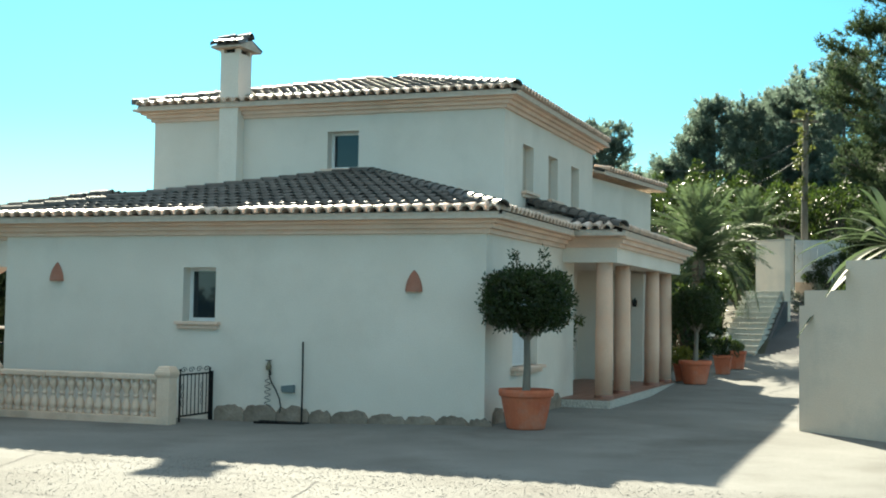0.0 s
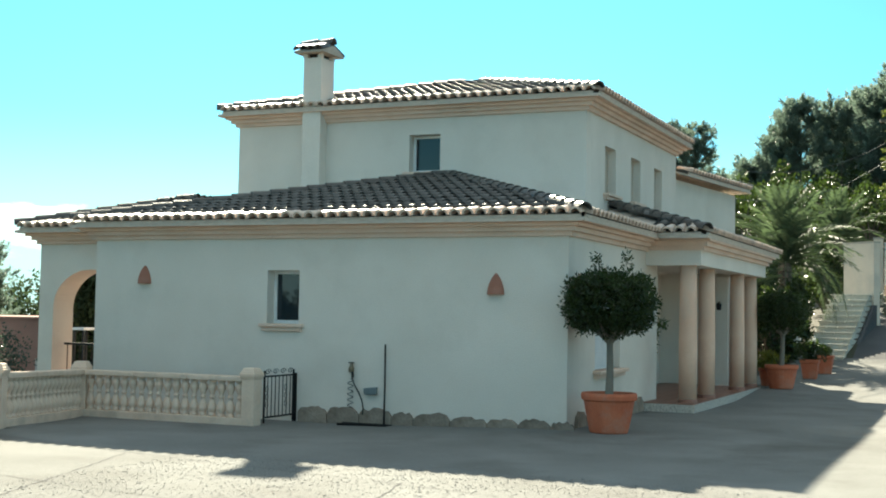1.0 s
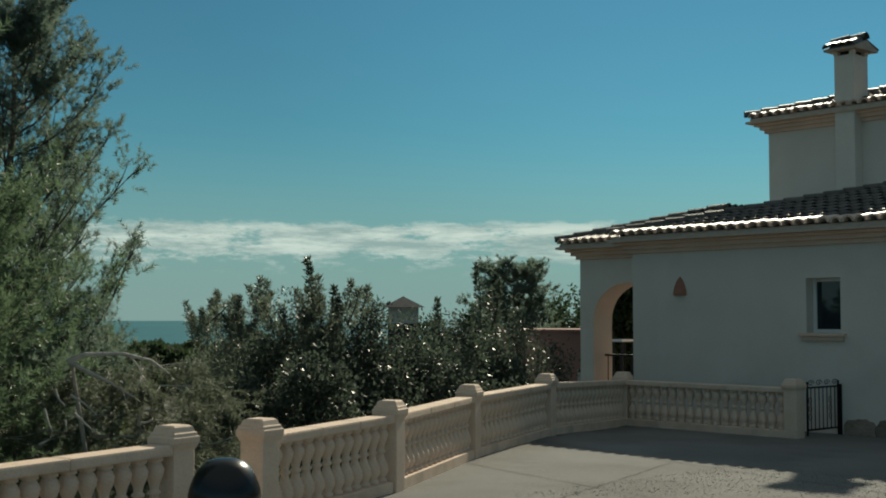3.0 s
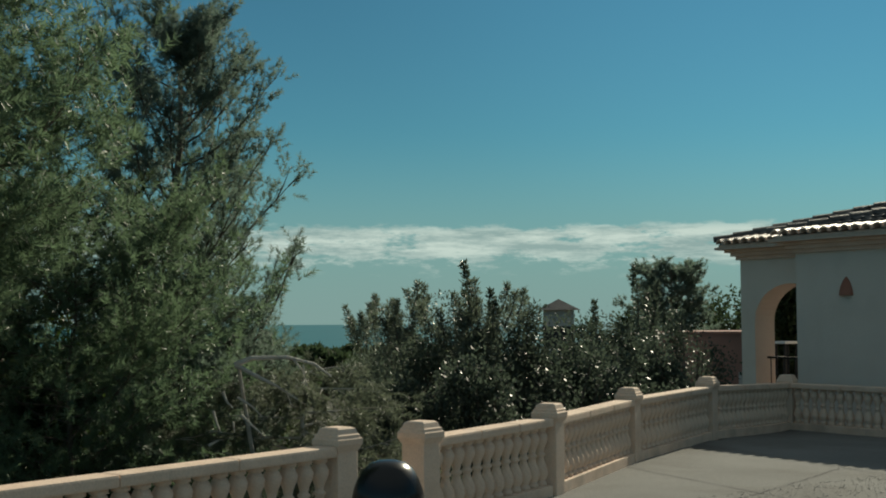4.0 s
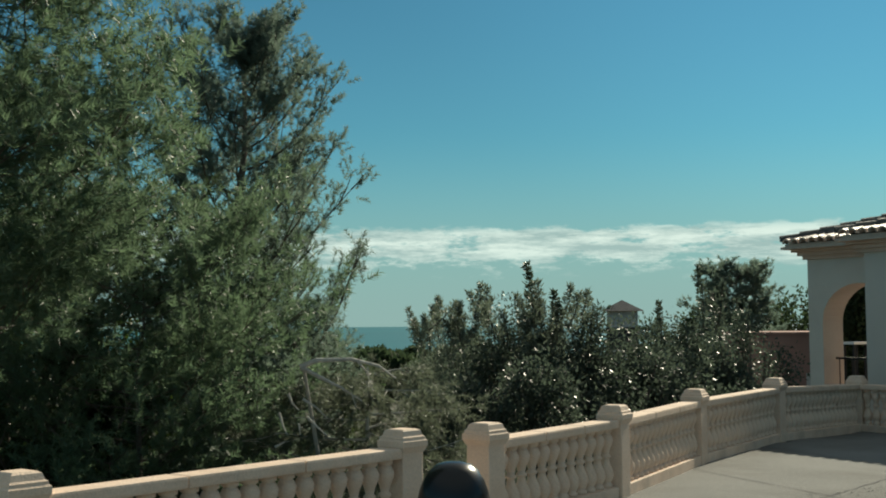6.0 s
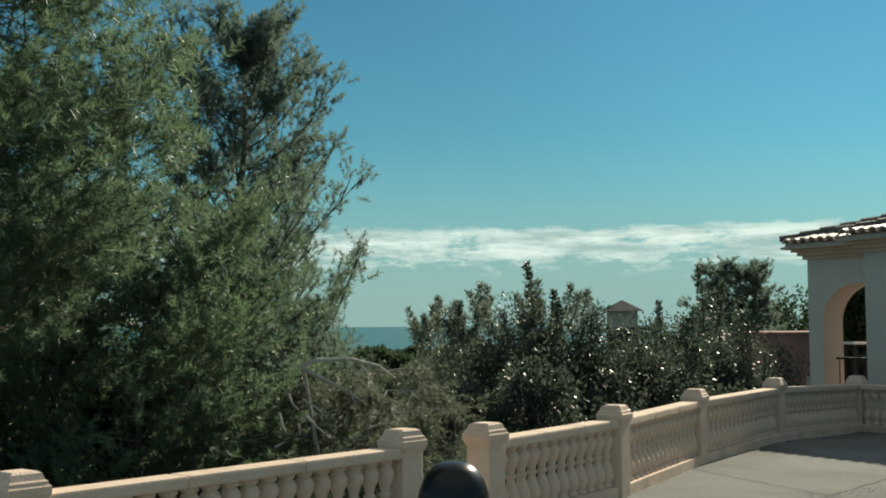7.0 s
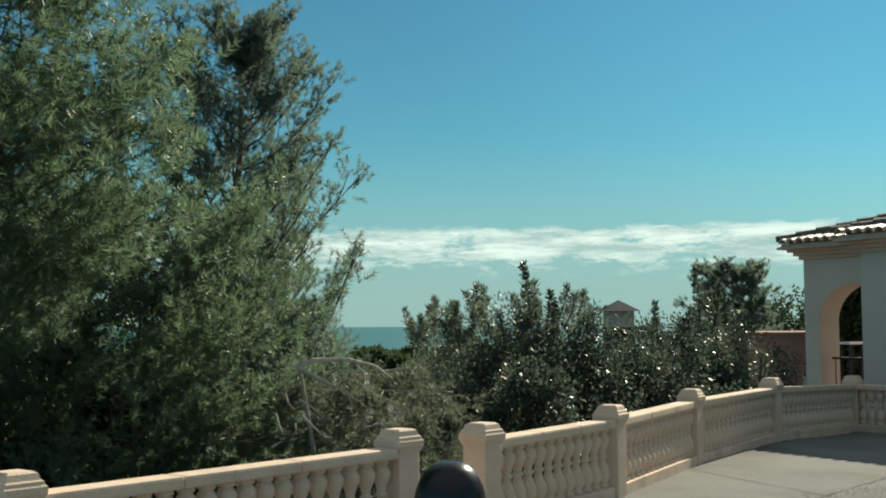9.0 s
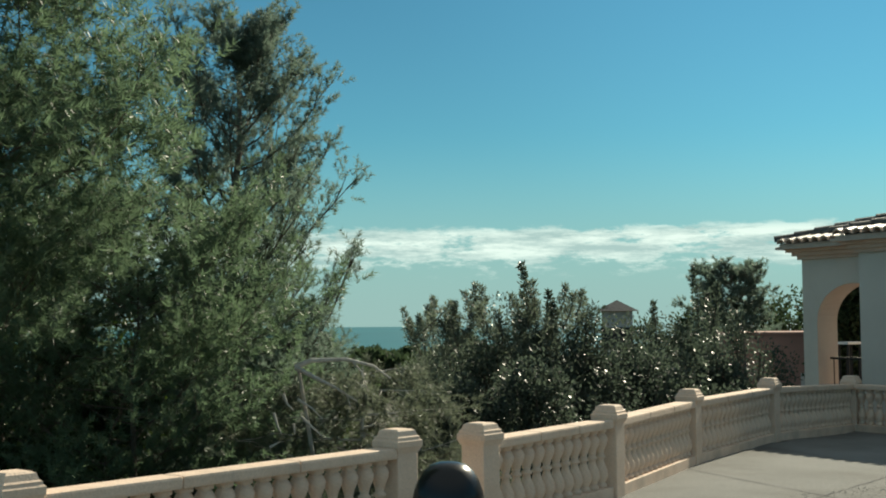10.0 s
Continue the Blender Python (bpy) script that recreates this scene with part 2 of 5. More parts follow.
OLIVE = material("silvery_leaf", (0.075, 0.095, 0.075), (0.13, 0.15, 0.12), 1.2, 0.45, vary=0.4, trans=(0.20, 0.25, 0.18))
TOPIARY = material("topiary_leaf", (0.022, 0.040, 0.014), (0.048, 0.072, 0.024), 3.0, 0.4, vary=0.5, trans=(0.05, 0.085, 0.015))
PALM_LEAF = material("palm_leaf", (0.045, 0.070, 0.040), (0.090, 0.122, 0.068), 1.5, 0.56, vary=0.35, trans=(0.10, 0.15, 0.07))
YELLOW_LEAF = material("yellowing_leaf", (0.16, 0.17, 0.03), (0.26, 0.25, 0.05), 3.0, 0.5, vary=0.35, trans=(0.22, 0.22, 0.03))
IVY = material("ivy_leaf", (0.075, 0.10, 0.04), (0.13, 0.15, 0.065), 3.0, 0.5, vary=0.4, trans=(0.15, 0.18, 0.04))
PETAL = material("white_petal", (0.70, 0.68, 0.64), (0.78, 0.76, 0.72), 4.0, 0.6)
FAR_WHITE = material("far_white_house", (0.50, 0.47, 0.44), (0.58, 0.55, 0.52), 0.3, 0.9)


def glass_material():
    m = bpy.data.materials.new("window_glass")
    m.use_nodes = True
    b = m.node_tree.nodes["Principled BSDF"]
    b.inputs["Base Color"].default_value = (0.02, 0.035, 0.045, 1)
    b.inputs["Roughness"].default_value, b.inputs["IOR"].default_value = 0.03, 1.55
    b.inputs["Transmission Weight"].default_value = 0.25
    return m


GLASS = glass_material()


def sea_material():
    m = material("sea", (0.010, 0.115, 0.12), (0.016, 0.15, 0.155), 0.004, 0.40, 0.25, 0.35, spec=0.25)
    return m


SEA = sea_material()


# ---------------- builders ----------------
def thing(name, m=None):
    """An Empty at a thing's base."""
    ob = new(name)
    ob.empty_display_size = 0.1
    if m is not None:
        ob.matrix_world = m
    return ob


def finish(name, bm, mat, smooth=False):
    me = bpy.data.meshes.new(name)
    bmesh.ops.recalc_face_normals(bm, faces=bm.faces)
    bm.to_mesh(me)
    bm.free()
    for mm in (mat if isinstance(mat, (list, tuple)) else [mat]):
        me.materials.append(mm)
    if smooth:
        me.shade_smooth()
    return me


def part(name, bm, mat, parent, label="", smooth=False, m=None):
    ob = new(name, finish(name, bm, mat, smooth))
    ob.parent = parent
    if m is not None:
        ob.matrix_local = m
    if label:
        ob["label"] = label
    return ob


def share(name, me, parent, m):
    ob = new(name, me)
    ob.parent = parent
    ob.matrix_local = m
    return ob


def box(bm, x0, x1, y0, y1, z0, z1, bevel=0.0):
    """Adds one box to bm."""
    vs = [bm.verts.new((x, y, z)) for x in (x0, x1) for y in (y0, y1) for z in (z0, z1)]
    quads = ((0, 1, 3, 2), (4, 6, 7, 5), (0, 4, 5, 1), (2, 3, 7, 6), (0, 2, 6, 4), (1, 5, 7, 3))
    fs = [bm.faces.new([vs[i] for i in q]) for q in quads]
    if bevel:
        es = list({e for f in fs for e in f.edges})
        bmesh.ops.bevel(bm, geom=es, offset=bevel, segments=2, affect="EDGES", profile=0.6)
    return bm


def boxed(*spans, bevel=0.0):
    bm = bmesh.new()
    for sp in spans:
        box(bm, *sp, bevel=bevel)
    return bm


def lathe(bm, profile, seg=16, x=0.0, y=0.0, squash=1.0):
    """Turns (radius, height) pairs round the upright axis at x, y."""
    rings = []
    for r, z in profile:
        rings.append([bm.verts.new((x + r * math.cos(2 * math.pi * i / seg), y + squash * r * math.sin(2 * math.pi * i / seg), z)) for i in range(seg)])
    for a, b in zip(rings, rings[1:]):
        for i in range(seg):
            bm.faces.new((a[i], a[(i + 1) % seg], b[(i + 1) % seg], b[i]))
    bm.faces.new(rings[0][::-1])
    bm.faces.new(rings[-1])
    return bm


def tube(bm, pts, radii, seg=7):
    """A tapered tube along points."""
    pts = [Vector(p) for p in pts]
    rings = []
    for i, p in enumerate(pts):
        d = (pts[min(i + 1, len(pts) - 1)] - pts[max(i - 1, 0)]).normalized()
        side = d.orthogonal().normalized() if i == 0 else (last - d * last.dot(d)).normalized()
        last = side
        up = d.cross(side)
        r = radii[i] if isinstance(radii, (list, tuple)) else radii
        rings.append([bm.verts.new(p + (side * math.cos(2 * math.pi * k / seg) + up * math.sin(2 * math.pi * k / seg)) * r) for k in range(seg)])
    for a, b in zip(rings, rings[1:]):
        for k in range(seg):
            bm.faces.new((a[k], a[(k + 1) % seg], b[(k + 1) % seg], b[k]))
    bm.faces.new(rings[0][::-1])
    bm.faces.new(rings[-1])
    return bm


def mesh_np(name, verts, faces, mat):
    """A mesh from arrays; every face has the same number of corners."""
    me = bpy.data.meshes.new(name)
    k = faces.shape[1]
    me.vertices.add(len(verts))
    me.vertices.foreach_set("co", np.ascontiguousarray(verts, dtype=np.float32).ravel())
    me.loops.add(faces.size)
    me.loops.foreach_set("vertex_index", np.ascontiguousarray(faces, dtype=np.int32).ravel())
    me.polygons.add(len(faces))
    me.polygons.foreach_set("loop_start", np.arange(0, faces.size, k, dtype=np.int32))
    for mm in (mat if isinstance(mat, (list, tuple)) else [mat]):
        me.materials.append(mm)
    me.update(calc_edges=True)
    return me


def smooth01(a, b, v):
    t = np.clip((np.asarray(v, dtype=float) - a) / (b - a), 0, 1)
    return t * t * (3 - 2 * t)


def wall_panel(length, z0, z1, thick, holes):
    """A wall from x 0 to length, its face at y 0 and its back at y thick, with square openings (x0, x1, z0, z1) right through it."""
    bm = bmesh.new()
    xs = sorted({0, length, *[h[0] for h in holes], *[h[1] for h in holes]})
    zs = sorted({z0, z1, *[h[2] for h in holes], *[h[3] for h in holes]})
    solid = lambda i, k: 0 <= i < len(xs) - 1 and 0 <= k < len(zs) - 1 and not any(
        h[0] <= (xs[i] + xs[i + 1]) / 2 <= h[1] and h[2] <= (zs[k] + zs[k + 1]) / 2 <= h[3] for h in holes)
    quad = lambda *p: bm.faces.new([bm.verts.new(v) for v in p])
    for i in range(len(xs) - 1):
        for k in range(len(zs) - 1):
            if not solid(i, k):
                continue
            a, b, c, d = xs[i], xs[i + 1], zs[k], zs[k + 1]
            quad((a, 0, c), (b, 0, c), (b, 0, d), (a, 0, d))
            quad((a, thick, c), (a, thick, d), (b, thick, d), (b, thick, c))
            if not solid(i - 1, k):
                quad((a, 0, c), (a, 0, d), (a, thick, d), (a, thick, c))
            if not solid(i + 1, k):
                quad((b, 0, c), (b, thick, c), (b, thick, d), (b, 0, d))
            if not solid(i, k - 1):
                quad((a, 0, c), (a, thick, c), (b, thick, c), (b, 0, c))
            if not solid(i, k + 1):
                quad((a, 0, d), (b, 0, d), (b, thick, d), (a, thick, d))
    bmesh.ops.remove_doubles(bm, verts=bm.verts, dist=0.0005)
    return bm


def place(x, y, turn=0.0, z=0.0):
    return Matrix.Translation((x, y, z)) @ Matrix.Rotation(radians(turn), 4, "Z")


# ---------------- ground ----------------
def local_height(X, Y):
    """Height of the land, in the house's own axes."""
    X, Y = np.asarray(X, dtype=float), np.asarray(Y, dtype=float)
    z = -0.10 * smooth01(0, -4, X) * smooth01(-4.5, -1.2, Y)
    z = z + 0.04 * np.maximum(0, Y - 8) * smooth01(-14, -4, X) * (1 - smooth01(20, 30, Y))
    out = (X + 1.5) * -0.919 + (Y + 15.6) * -0.395
    out = np.maximum(out, -9.0 - X)
    z = z - 1.5 * smooth01(0.45, 2.2, out) - 0.0235 * np.maximum(0, out - 0.45)
    hill = 0.22 * np.clip(Y - 19, 0, 75) * smooth01(-22, -3, X) * (1 - smooth01(60, 140, X))
    z = z + hill
    return np.maximum(z, -10.5)


def land(X, Y):
    return float(local_height(X, Y))


def build_ground():
    near = np.arange(-24, 40.01, 0.5)
    far = np.array([3, 7, 13, 22, 34, 50, 75, 110, 160, 230, 330, 480, 700, 1100, 1800, 3000])
    xs = np.concatenate([(-24 - far)[::-1], near, 40 + far])
    X, Y = np.meshgrid(xs, xs, indexing="ij")
    Z = local_height(X, Y)
    # slight unevenness of the yard
    Z = Z + 0.012 * np.sin(X * 0.9 + 1.3) * np.sin(Y * 0.7) * (np.abs(Y + 9) < 20) * (np.abs(X) < 20) * 0.6
    n = len(xs)
    verts = np.stack([X, Y, Z], -1).reshape(-1, 3)
    i, j = np.meshgrid(np.arange(n - 1), np.arange(n - 1), indexing="ij")
    a = (i * n + j).ravel()
    faces = np.stack([a, a + n, a + n + 1, a + 1], -1)
    me = mesh_np("ground", verts, faces, [ASPHALT, SOIL, RAMP])
    cx, cy = X[:-1, :-1].ravel() + 0.25, Y[:-1, :-1].ravel() + 0.25
    out = np.maximum((cx + 1.5) * -0.919 + (cy + 15.6) * -0.395, -9.0 - cx)
    idx = np.zeros(len(a), dtype=np.int32)
    idx[(out > 0.3) | (cx > 12) | (cy < -30) | ((cy > 14) & (cx < 0.6)) | (cy > 40)] = 1
    idx[(cy > 19.3) & (cy < 40) & (cx > 2.0) & (cx < 5.6)] = 2
    idx[(cy > 19.3) & ((cx >= 5.6) | (cx <= 2.0))] = 1
    me.polygons.foreach_set("material_index", idx)
    me.shade_smooth()
    ob = new("ground", me)
    ob.matrix_world = HOUSE
    tagged(ob, "pale gravelled yard falling away to dry scrubby land", "ground", kind="structure")


build_ground()


def build_sea():
    bm = bmesh.new()
    ring = [bm.verts.new((4900 * math.cos(a), 4900 * math.sin(a), -8.0)) for a in [2 * math.pi * i / 96 for i in range(96)]]
    bm.faces.new(ring)
    ob = new("sea", finish("sea", bm, SEA))
    tagged(ob, "calm blue-green sea reaching to the horizon", "sea", kind="structure")


build_sea()

# ---------------- the house ----------------
house = tagged(thing("house", HOUSE), "two-storey cream stucco villa with terracotta tiled hipped roofs", "house")
EAVE, PITCH = 3.06, math.tan(radians(16.4))
T = 0.28


def wall(name, length, z0, z1, holes, m, mat=STUCCO, thick=T):
    return part(name, wall_panel(length, z0, z1, thick, holes), mat, house, m=m)


# ground-floor walls; a panel turned by 90 degrees faces +x
wall("front_wall", 8.5, -0.2, 2.95, [(3.44, 4.03, 1.43, 2.28)], place(-8.5, 0))
wall("side_wall", 5.2 - T, -0.2, 2.95, [(1.35 - T, 2.75 - T, 0.80, 2.0)], place(0, T, 90))
wall("side_wall", 4.5, -0.2, 2.95, [], place(0, 10.7, 90))
wall("porch_end_wall", 1.3 - T, -0.2, 2.95, [], place(-T, 5.2, 180) @ place(0, T))
wall("porch_back_wall", 5.5, -0.2, 2.95, [(2.6, 3.5, 0.17, 2.3)], place(-1.3, 5.2, 90))
wall("porch_end_wall", 1.3 - T, -0.2, 2.95, [], place(-1.3, 10.7))
wall("back_wall", 9.5, -0.2, 2.95, [], place(-9.5, 15.2))
wall("terrace_side_wall", 14.4, -0.2, 2.95, [], place(-8.5, 15.2, -90))


def build_arch_wall():
    """The recessed terrace wall with its round-headed opening."""
    bm = bmesh.new()
    x0, x1, top, base, thick = -10.62, -8.52, 2.95, -0.45, 0.55
    cx, rx, spring, rise = -9.45, 0.84, 1.62, 0.70
    n = 20
    arc = [(cx - rx, base)] + [(cx - rx * math.cos(math.pi * i / n), spring + rise * math.sin(math.pi * i / n)) for i in range(n + 1)] + [(cx + rx, base)]
    outer = [(x0, base)] + [(x0 + (x1 - x0) * i / n, top) for i in range(n + 1)] + [(x1, base)]
    for y, flip in ((0, False), (thick, True)):
        a = [bm.verts.new((x, y, z)) for x, z in arc]
        b = [bm.verts.new((x, y, z)) for x, z in outer]
        for i in range(len(a) - 1):
            bm.faces.new((a[i], a[i + 1], b[i + 1], b[i]))
        if flip:
            for p, q in ((a, fa), (b, fb)):
                for i in range(len(p) - 1):
                    bm.faces.new((q[i], p[i], p[i + 1], q[i + 1]))
        fa, fb = a, b
    part("terrace_arch_wall", bm, STUCCO, house, m=place(0, 1.0))


build_arch_wall()
part("terrace_parapet", boxed((-10.28, -8.52, 4.6, 4.85, -0.45, 0.75)), STUCCO, house)
part("terrace_floor", boxed((-10.27, -8.52, 1.05, 6.4, -0.5, 0.02)), PORCH_TILE, house)
part("terrace_floor", boxed((-14.2, -10.27, 4.6, 6.5, -3.0, 0.02)), PORCH_TILE, house)
part("terrace_ceiling", boxed((-10.6, -8.52, 1.56, 5.0, 2.80, 2.95)), STUCCO, house)
part("terrace_pier", boxed((-10.62, -10.2, 4.5, 4.98, -0.45, 2.80)), STUCCO, house)

# inner floor slabs keep the rooms dark and closed
part("ground_ceiling", boxed((-8.2, -1.62, T + 0.01, 15.1, 2.86, 2.94)), WALL_WHITE_IN, house)
part("room_partition", boxed((-8.2, -1.6, 2.6, 2.7, -0.1, 2.86)), WALL_WHITE_IN, house)

# upper storey
UX0, UX1, UY0, UY1, UTOP = -8.69, -1.19, 4.60, 11.62, 5.50
wall("upper_front_wall", UX1 - UX0, 2.6, UTOP, [(3.91, 4.57, 4.36, 5.09)], place(UX0, UY0))
wall("upper_side_wall", UY1 - UY0 - T, 2.6, UTOP, [(1.21 - T, 1.96 - T, 3.99, 4.91), (3.08 - T, 3.83 - T, 3.99, 4.91), (4.98 - T, 5.70 - T, 3.99, 4.91)], place(UX1, UY0 + T, 90))
wall("upper_left_wall", UY1 - UY0 - T, 2.6, UTOP, [], place(UX0, UY1, -90))
wall("upper_back_wall", UX1 - UX0 - 2 * T, 2.6, UTOP, [], place(UX0 + T, UY1 - T))
part("upper_partition", boxed((UX0 + T, UX1 - T, 6.8, 6.9, 2.95, UTOP)), WALL_WHITE_IN, house)
# rear wing
WING = place(-1.24, 11.63, -7.8)
part("rear_wing_wall", boxed((-6.8, 0, 0.0, 4.45, 2.4, 4.88)), STUCCO, house, m=WING)


def cornice(name, x0, x1, y0, y1, z, m=None, steps=((0.06, -0.19, -0.12), (0.13, -0.12, -0.05), (0.21, -0.05, 0.0), (0.295, 0.0, 0.02))):
    """Stepped band round a rectangle, below the eave."""
    for out, a, b in steps:
        bm = bmesh.new()
        o = [(x0 - out, y0 - out), (x1 + out, y0 - out), (x1 + out, y1 + out), (x0 - out, y1 + out)]
        i = [(x0 + 0.02, y0 + 0.02), (x1 - 0.02, y0 + 0.02), (x1 - 0.02, y1 - 0.02), (x0 + 0.02, y1 - 0.02)]
        ov = [[bm.verts.new((*p, h)) for p in o] for h in (z + a, z + b)]
        iv = [[bm.verts.new((*p, h)) for p in i] for h in (z + a, z + b)]
        for k in range(4):
            n = (k + 1) % 4
            bm.faces.new((ov[0][k], ov[0][n], ov[1][n], ov[1][k]))
            bm.faces.new((ov[0][k], iv[0][k], iv[0][n], ov[0][n]))
            bm.faces.new((ov[1][k], ov[1][n], iv[1][n], iv[1][k]))
            bm.faces.new((iv[0][k], iv[1][k], iv[1][n], iv[0][n]))
        part(name, bm, TRIM, house, "peach painted moulding", m=m)


cornice("cornice", -8.5, 0.0, 0.0, 15.2, 2.98)
cornice("terrace_cornice", -10.62, -8.75, 1.0, 4.9, 2.98)
cornice("upper_cornice", UX0, UX1, UY0, UY1, 5.60)
cornice("porch_cornice", -0.9, 0.98, 4.35, 11.05, 3.0, steps=((0.06, -0.19, -0.12), (0.13, -0.12, -0.04), (0.20, -0.04, 0.02)))

# ---- roofs: real barrel tiles on sloping decks ----
TILE_W, TILE_L = 0.205, 0.36


def barrel(r0, r1, length, seg, thick, flip=False):
    """One curved tile lying along +y, rising end away; r0 at the low end."""
    bm = bmesh.new()
    s = -1 if flip else 1
    rows = []
    for y, r in ((0, r0), (length, r1)):
        for t in (0, thick):
            rows.append([bm.verts.new(((r - t) * math.cos(math.pi * i / seg), y, s * (r - t) * math.sin(math.pi * i / seg))) for i in range(seg + 1)])
    lo, li, ho, hi = rows
    for i in range(seg):
        bm.faces.new((lo[i], lo[i + 1], ho[i + 1], ho[i]))
        bm.faces.new((li[i], hi[i], hi[i + 1], li[i + 1]))
        bm.faces.new((lo[i], li[i], li[i + 1], lo[i + 1]))
    return bm


COVER = finish("roof_tile", barrel(0.088, 0.070, TILE_L + 0.05, 6, 0.016), SHADED_TILE)
COVER_END = finish("eave_tile", barrel(0.097, 0.074, TILE_L + 0.05, 8, 0.030), SUNLIT_TILE)
CHANNEL = finish("channel_tile", barrel(0.075, 0.085, TILE_L + 0.05, 5, 0.014, True), SHADED_TILE)
RIDGE = finish("ridge_tile", barrel(0.115, 0.10, 0.40, 7, 0.02), SHADED_TILE)


def inside(poly, x, y):
    hit = False
    for (x1, y1), (x2, y2) in zip(poly, poly[1:] + poly[:1]):
        if (y1 > y) != (y2 > y) and x < (x2 - x1) * (y - y1) / (y2 - y1) + x1:
            hit = not hit
    return hit


def roof_plane(roof, corner, along, poly, eave_z, slope, length, single_eave=True, seed=1):
    """Tiles one plane. corner: where the eave starts, along: unit vector of the eave, poly: the plane in plan; tiles climb to the left of along."""
    rng = random.Random(seed)
    ax = Vector((*along, 0))
    up = Vector((-along[1], along[0], 0))
    rise = (up + Vector((0, 0, slope))).normalized()
    nrm = ax.cross(rise)
    rot = Matrix((ax, rise, nrm)).transposed().to_4x4()
    c = Vector((*corner, eave_z))
    # deck under the tiles
    bm = bmesh.new()
    lo, hi = [], []
    for x, y in poly:
        d = (Vector((x, y, 0)) - Vector((*corner, 0))).dot(up)
        lo.append(bm.verts.new((x, y, eave_z + d * slope - 0.075)))
        hi.append(bm.verts.new((x, y, eave_z + d * slope - 0.03)))
    bm.faces.new(lo[::-1])
    bm.faces.new(hi)
    for k in range(len(poly)):
        n = (k + 1) % len(poly)
        bm.faces.new((lo[k], lo[n], hi[n], hi[k]))
    part("roof_deck", bm, EAVE_MORTAR, roof)
    if single_eave:
        part("mortar_bed", boxed((0.12, length - 0.12, -0.01, 0.05, -0.03, 0.018)), EAVE_MORTAR, roof, m=Matrix.Translation(c) @ rot)
    verts, faces = [], []
    proto = {}
    for key, me in (("cover", COVER), ("channel", CHANNEL)):
        vs = np.array([v.co for v in me.vertices])
        fs = np.array([list(p.vertices) for p in me.polygons])
        proto[key] = (vs, fs)
    count = 0
    cols = int(length / TILE_W)
    for i in range(cols):
        for k in range(40):
            for key, off, lift in (("channel", 0.0, 0.045), ("cover", TILE_W / 2, 0.03)):
                u = (i + 0.5) * TILE_W + off
                w = k * TILE_L + (0.09 if k == 0 and key == "channel" else 0.0)
                p = c + ax * u + rise * w
                q = p + rise * 0.12
                if not inside(poly, q.x + up.x * 0.02, q.y + up.y * 0.02):
                    continue
                jit = rng.uniform(-0.006, 0.006)
                m = Matrix.Translation(p + nrm * (lift + k * 0.0 + 0.012 + jit)) @ rot @ Matrix.Rotation(radians(rng.uniform(-1.6, 1.6)), 4, "Z") @ Matrix.Rotation(radians(-2.2), 4, "X")
                # the eave row takes the tile colour paled for sunlight
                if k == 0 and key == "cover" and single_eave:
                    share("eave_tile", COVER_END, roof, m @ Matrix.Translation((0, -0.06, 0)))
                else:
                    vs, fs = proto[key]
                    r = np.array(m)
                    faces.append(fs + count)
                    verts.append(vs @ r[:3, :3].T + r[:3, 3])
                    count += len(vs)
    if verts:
        me = mesh_np("roof_tiles", np.concatenate(verts), np.concatenate(faces), SHADED_TILE)
        ob = new("roof_tiles", me)
        ob.parent = roof
        tagged(ob, kind="stuff")


def ridge_line(roof, a, b):
    """Capping tiles from a down to b."""
    a, b = Vector(a), Vector(b)
    d = (a - b)
    n = max(1, int(d.length / 0.34))
    y = d.normalized()
    x = y.cross(Vector((0, 0, 1))).normalized()
    rot = Matrix((x, y, x.cross(y))).transposed().to_4x4()
    for k in range(n):
        share("ridge_tile", RIDGE, roof, Matrix.Translation(b + y * (d.length * k / n) + Vector((0, 0, 0.045))) @ rot @ Matrix.Rotation(radians(-2.5), 4, "X"))


def make_roof(name, label):
    ob = thing(name)
    ob.parent = house
    ob["label"] = label
    return ob


lower = make_roof("lower_roof", "low-pitched terracotta barrel-tile roof, shaded grey-brown")
APEX = (-3.93, 4.60, EAVE + 1.19)
roof_plane(lower, (-8.80, -0.35), (1, 0), [(-8.80, -0.35), (0.35, -0.35), (-3.93, 4.60)], EAVE, 1.19 / 4.95, 9.2, seed=2)
roof_plane(lower, (0.35, -0.35), (0, 1), [(0.35, -0.35), (0.35, 3.80), (-1.19, 5.80), (-1.19, 4.60), (-3.93, 4.60)], EAVE, 1.19 / 4.28, 4.2, seed=3)
bm = bmesh.new()
bm.faces.new([bm.verts.new(p) for p in ((-8.80, -0.35, EAVE), APEX, (-8.80, 4.60, EAVE + 0.3))])
part("roof_deck", bm, MORTAR, lower)
ridge_line(lower, APEX, (-8.80, -0.35, EAVE + 0.03))
ridge_line(lower, APEX, (0.35, -0.35, EAVE + 0.03))
terrace_roof = make_roof("terrace_roof", "small tiled roof over the arched terrace")
roof_plane(terrace_roof, (-10.95, 0.65), (1, 0), [(-10.95, 0.65), (-8.5, 0.65), (-8.5, 3.0), (-8.6, 3.0)], EAVE, PITCH, 2.45, seed=4)
roof_plane(terrace_roof, (-10.95, 5.2), (0, -1), [(-10.95, 0.65), (-8.6, 3.0), (-8.6, 5.2), (-10.95, 5.2)], EAVE, PITCH, 4.55, single_eave=False, seed=5)
ridge_line(terrace_roof, (-8.6, 3.0, EAVE + 2.35 * PITCH), (-10.95, 0.65, EAVE + 0.03))
porch_roof = make_roof("porch_roof", "tiled roof over the columned entrance porch")
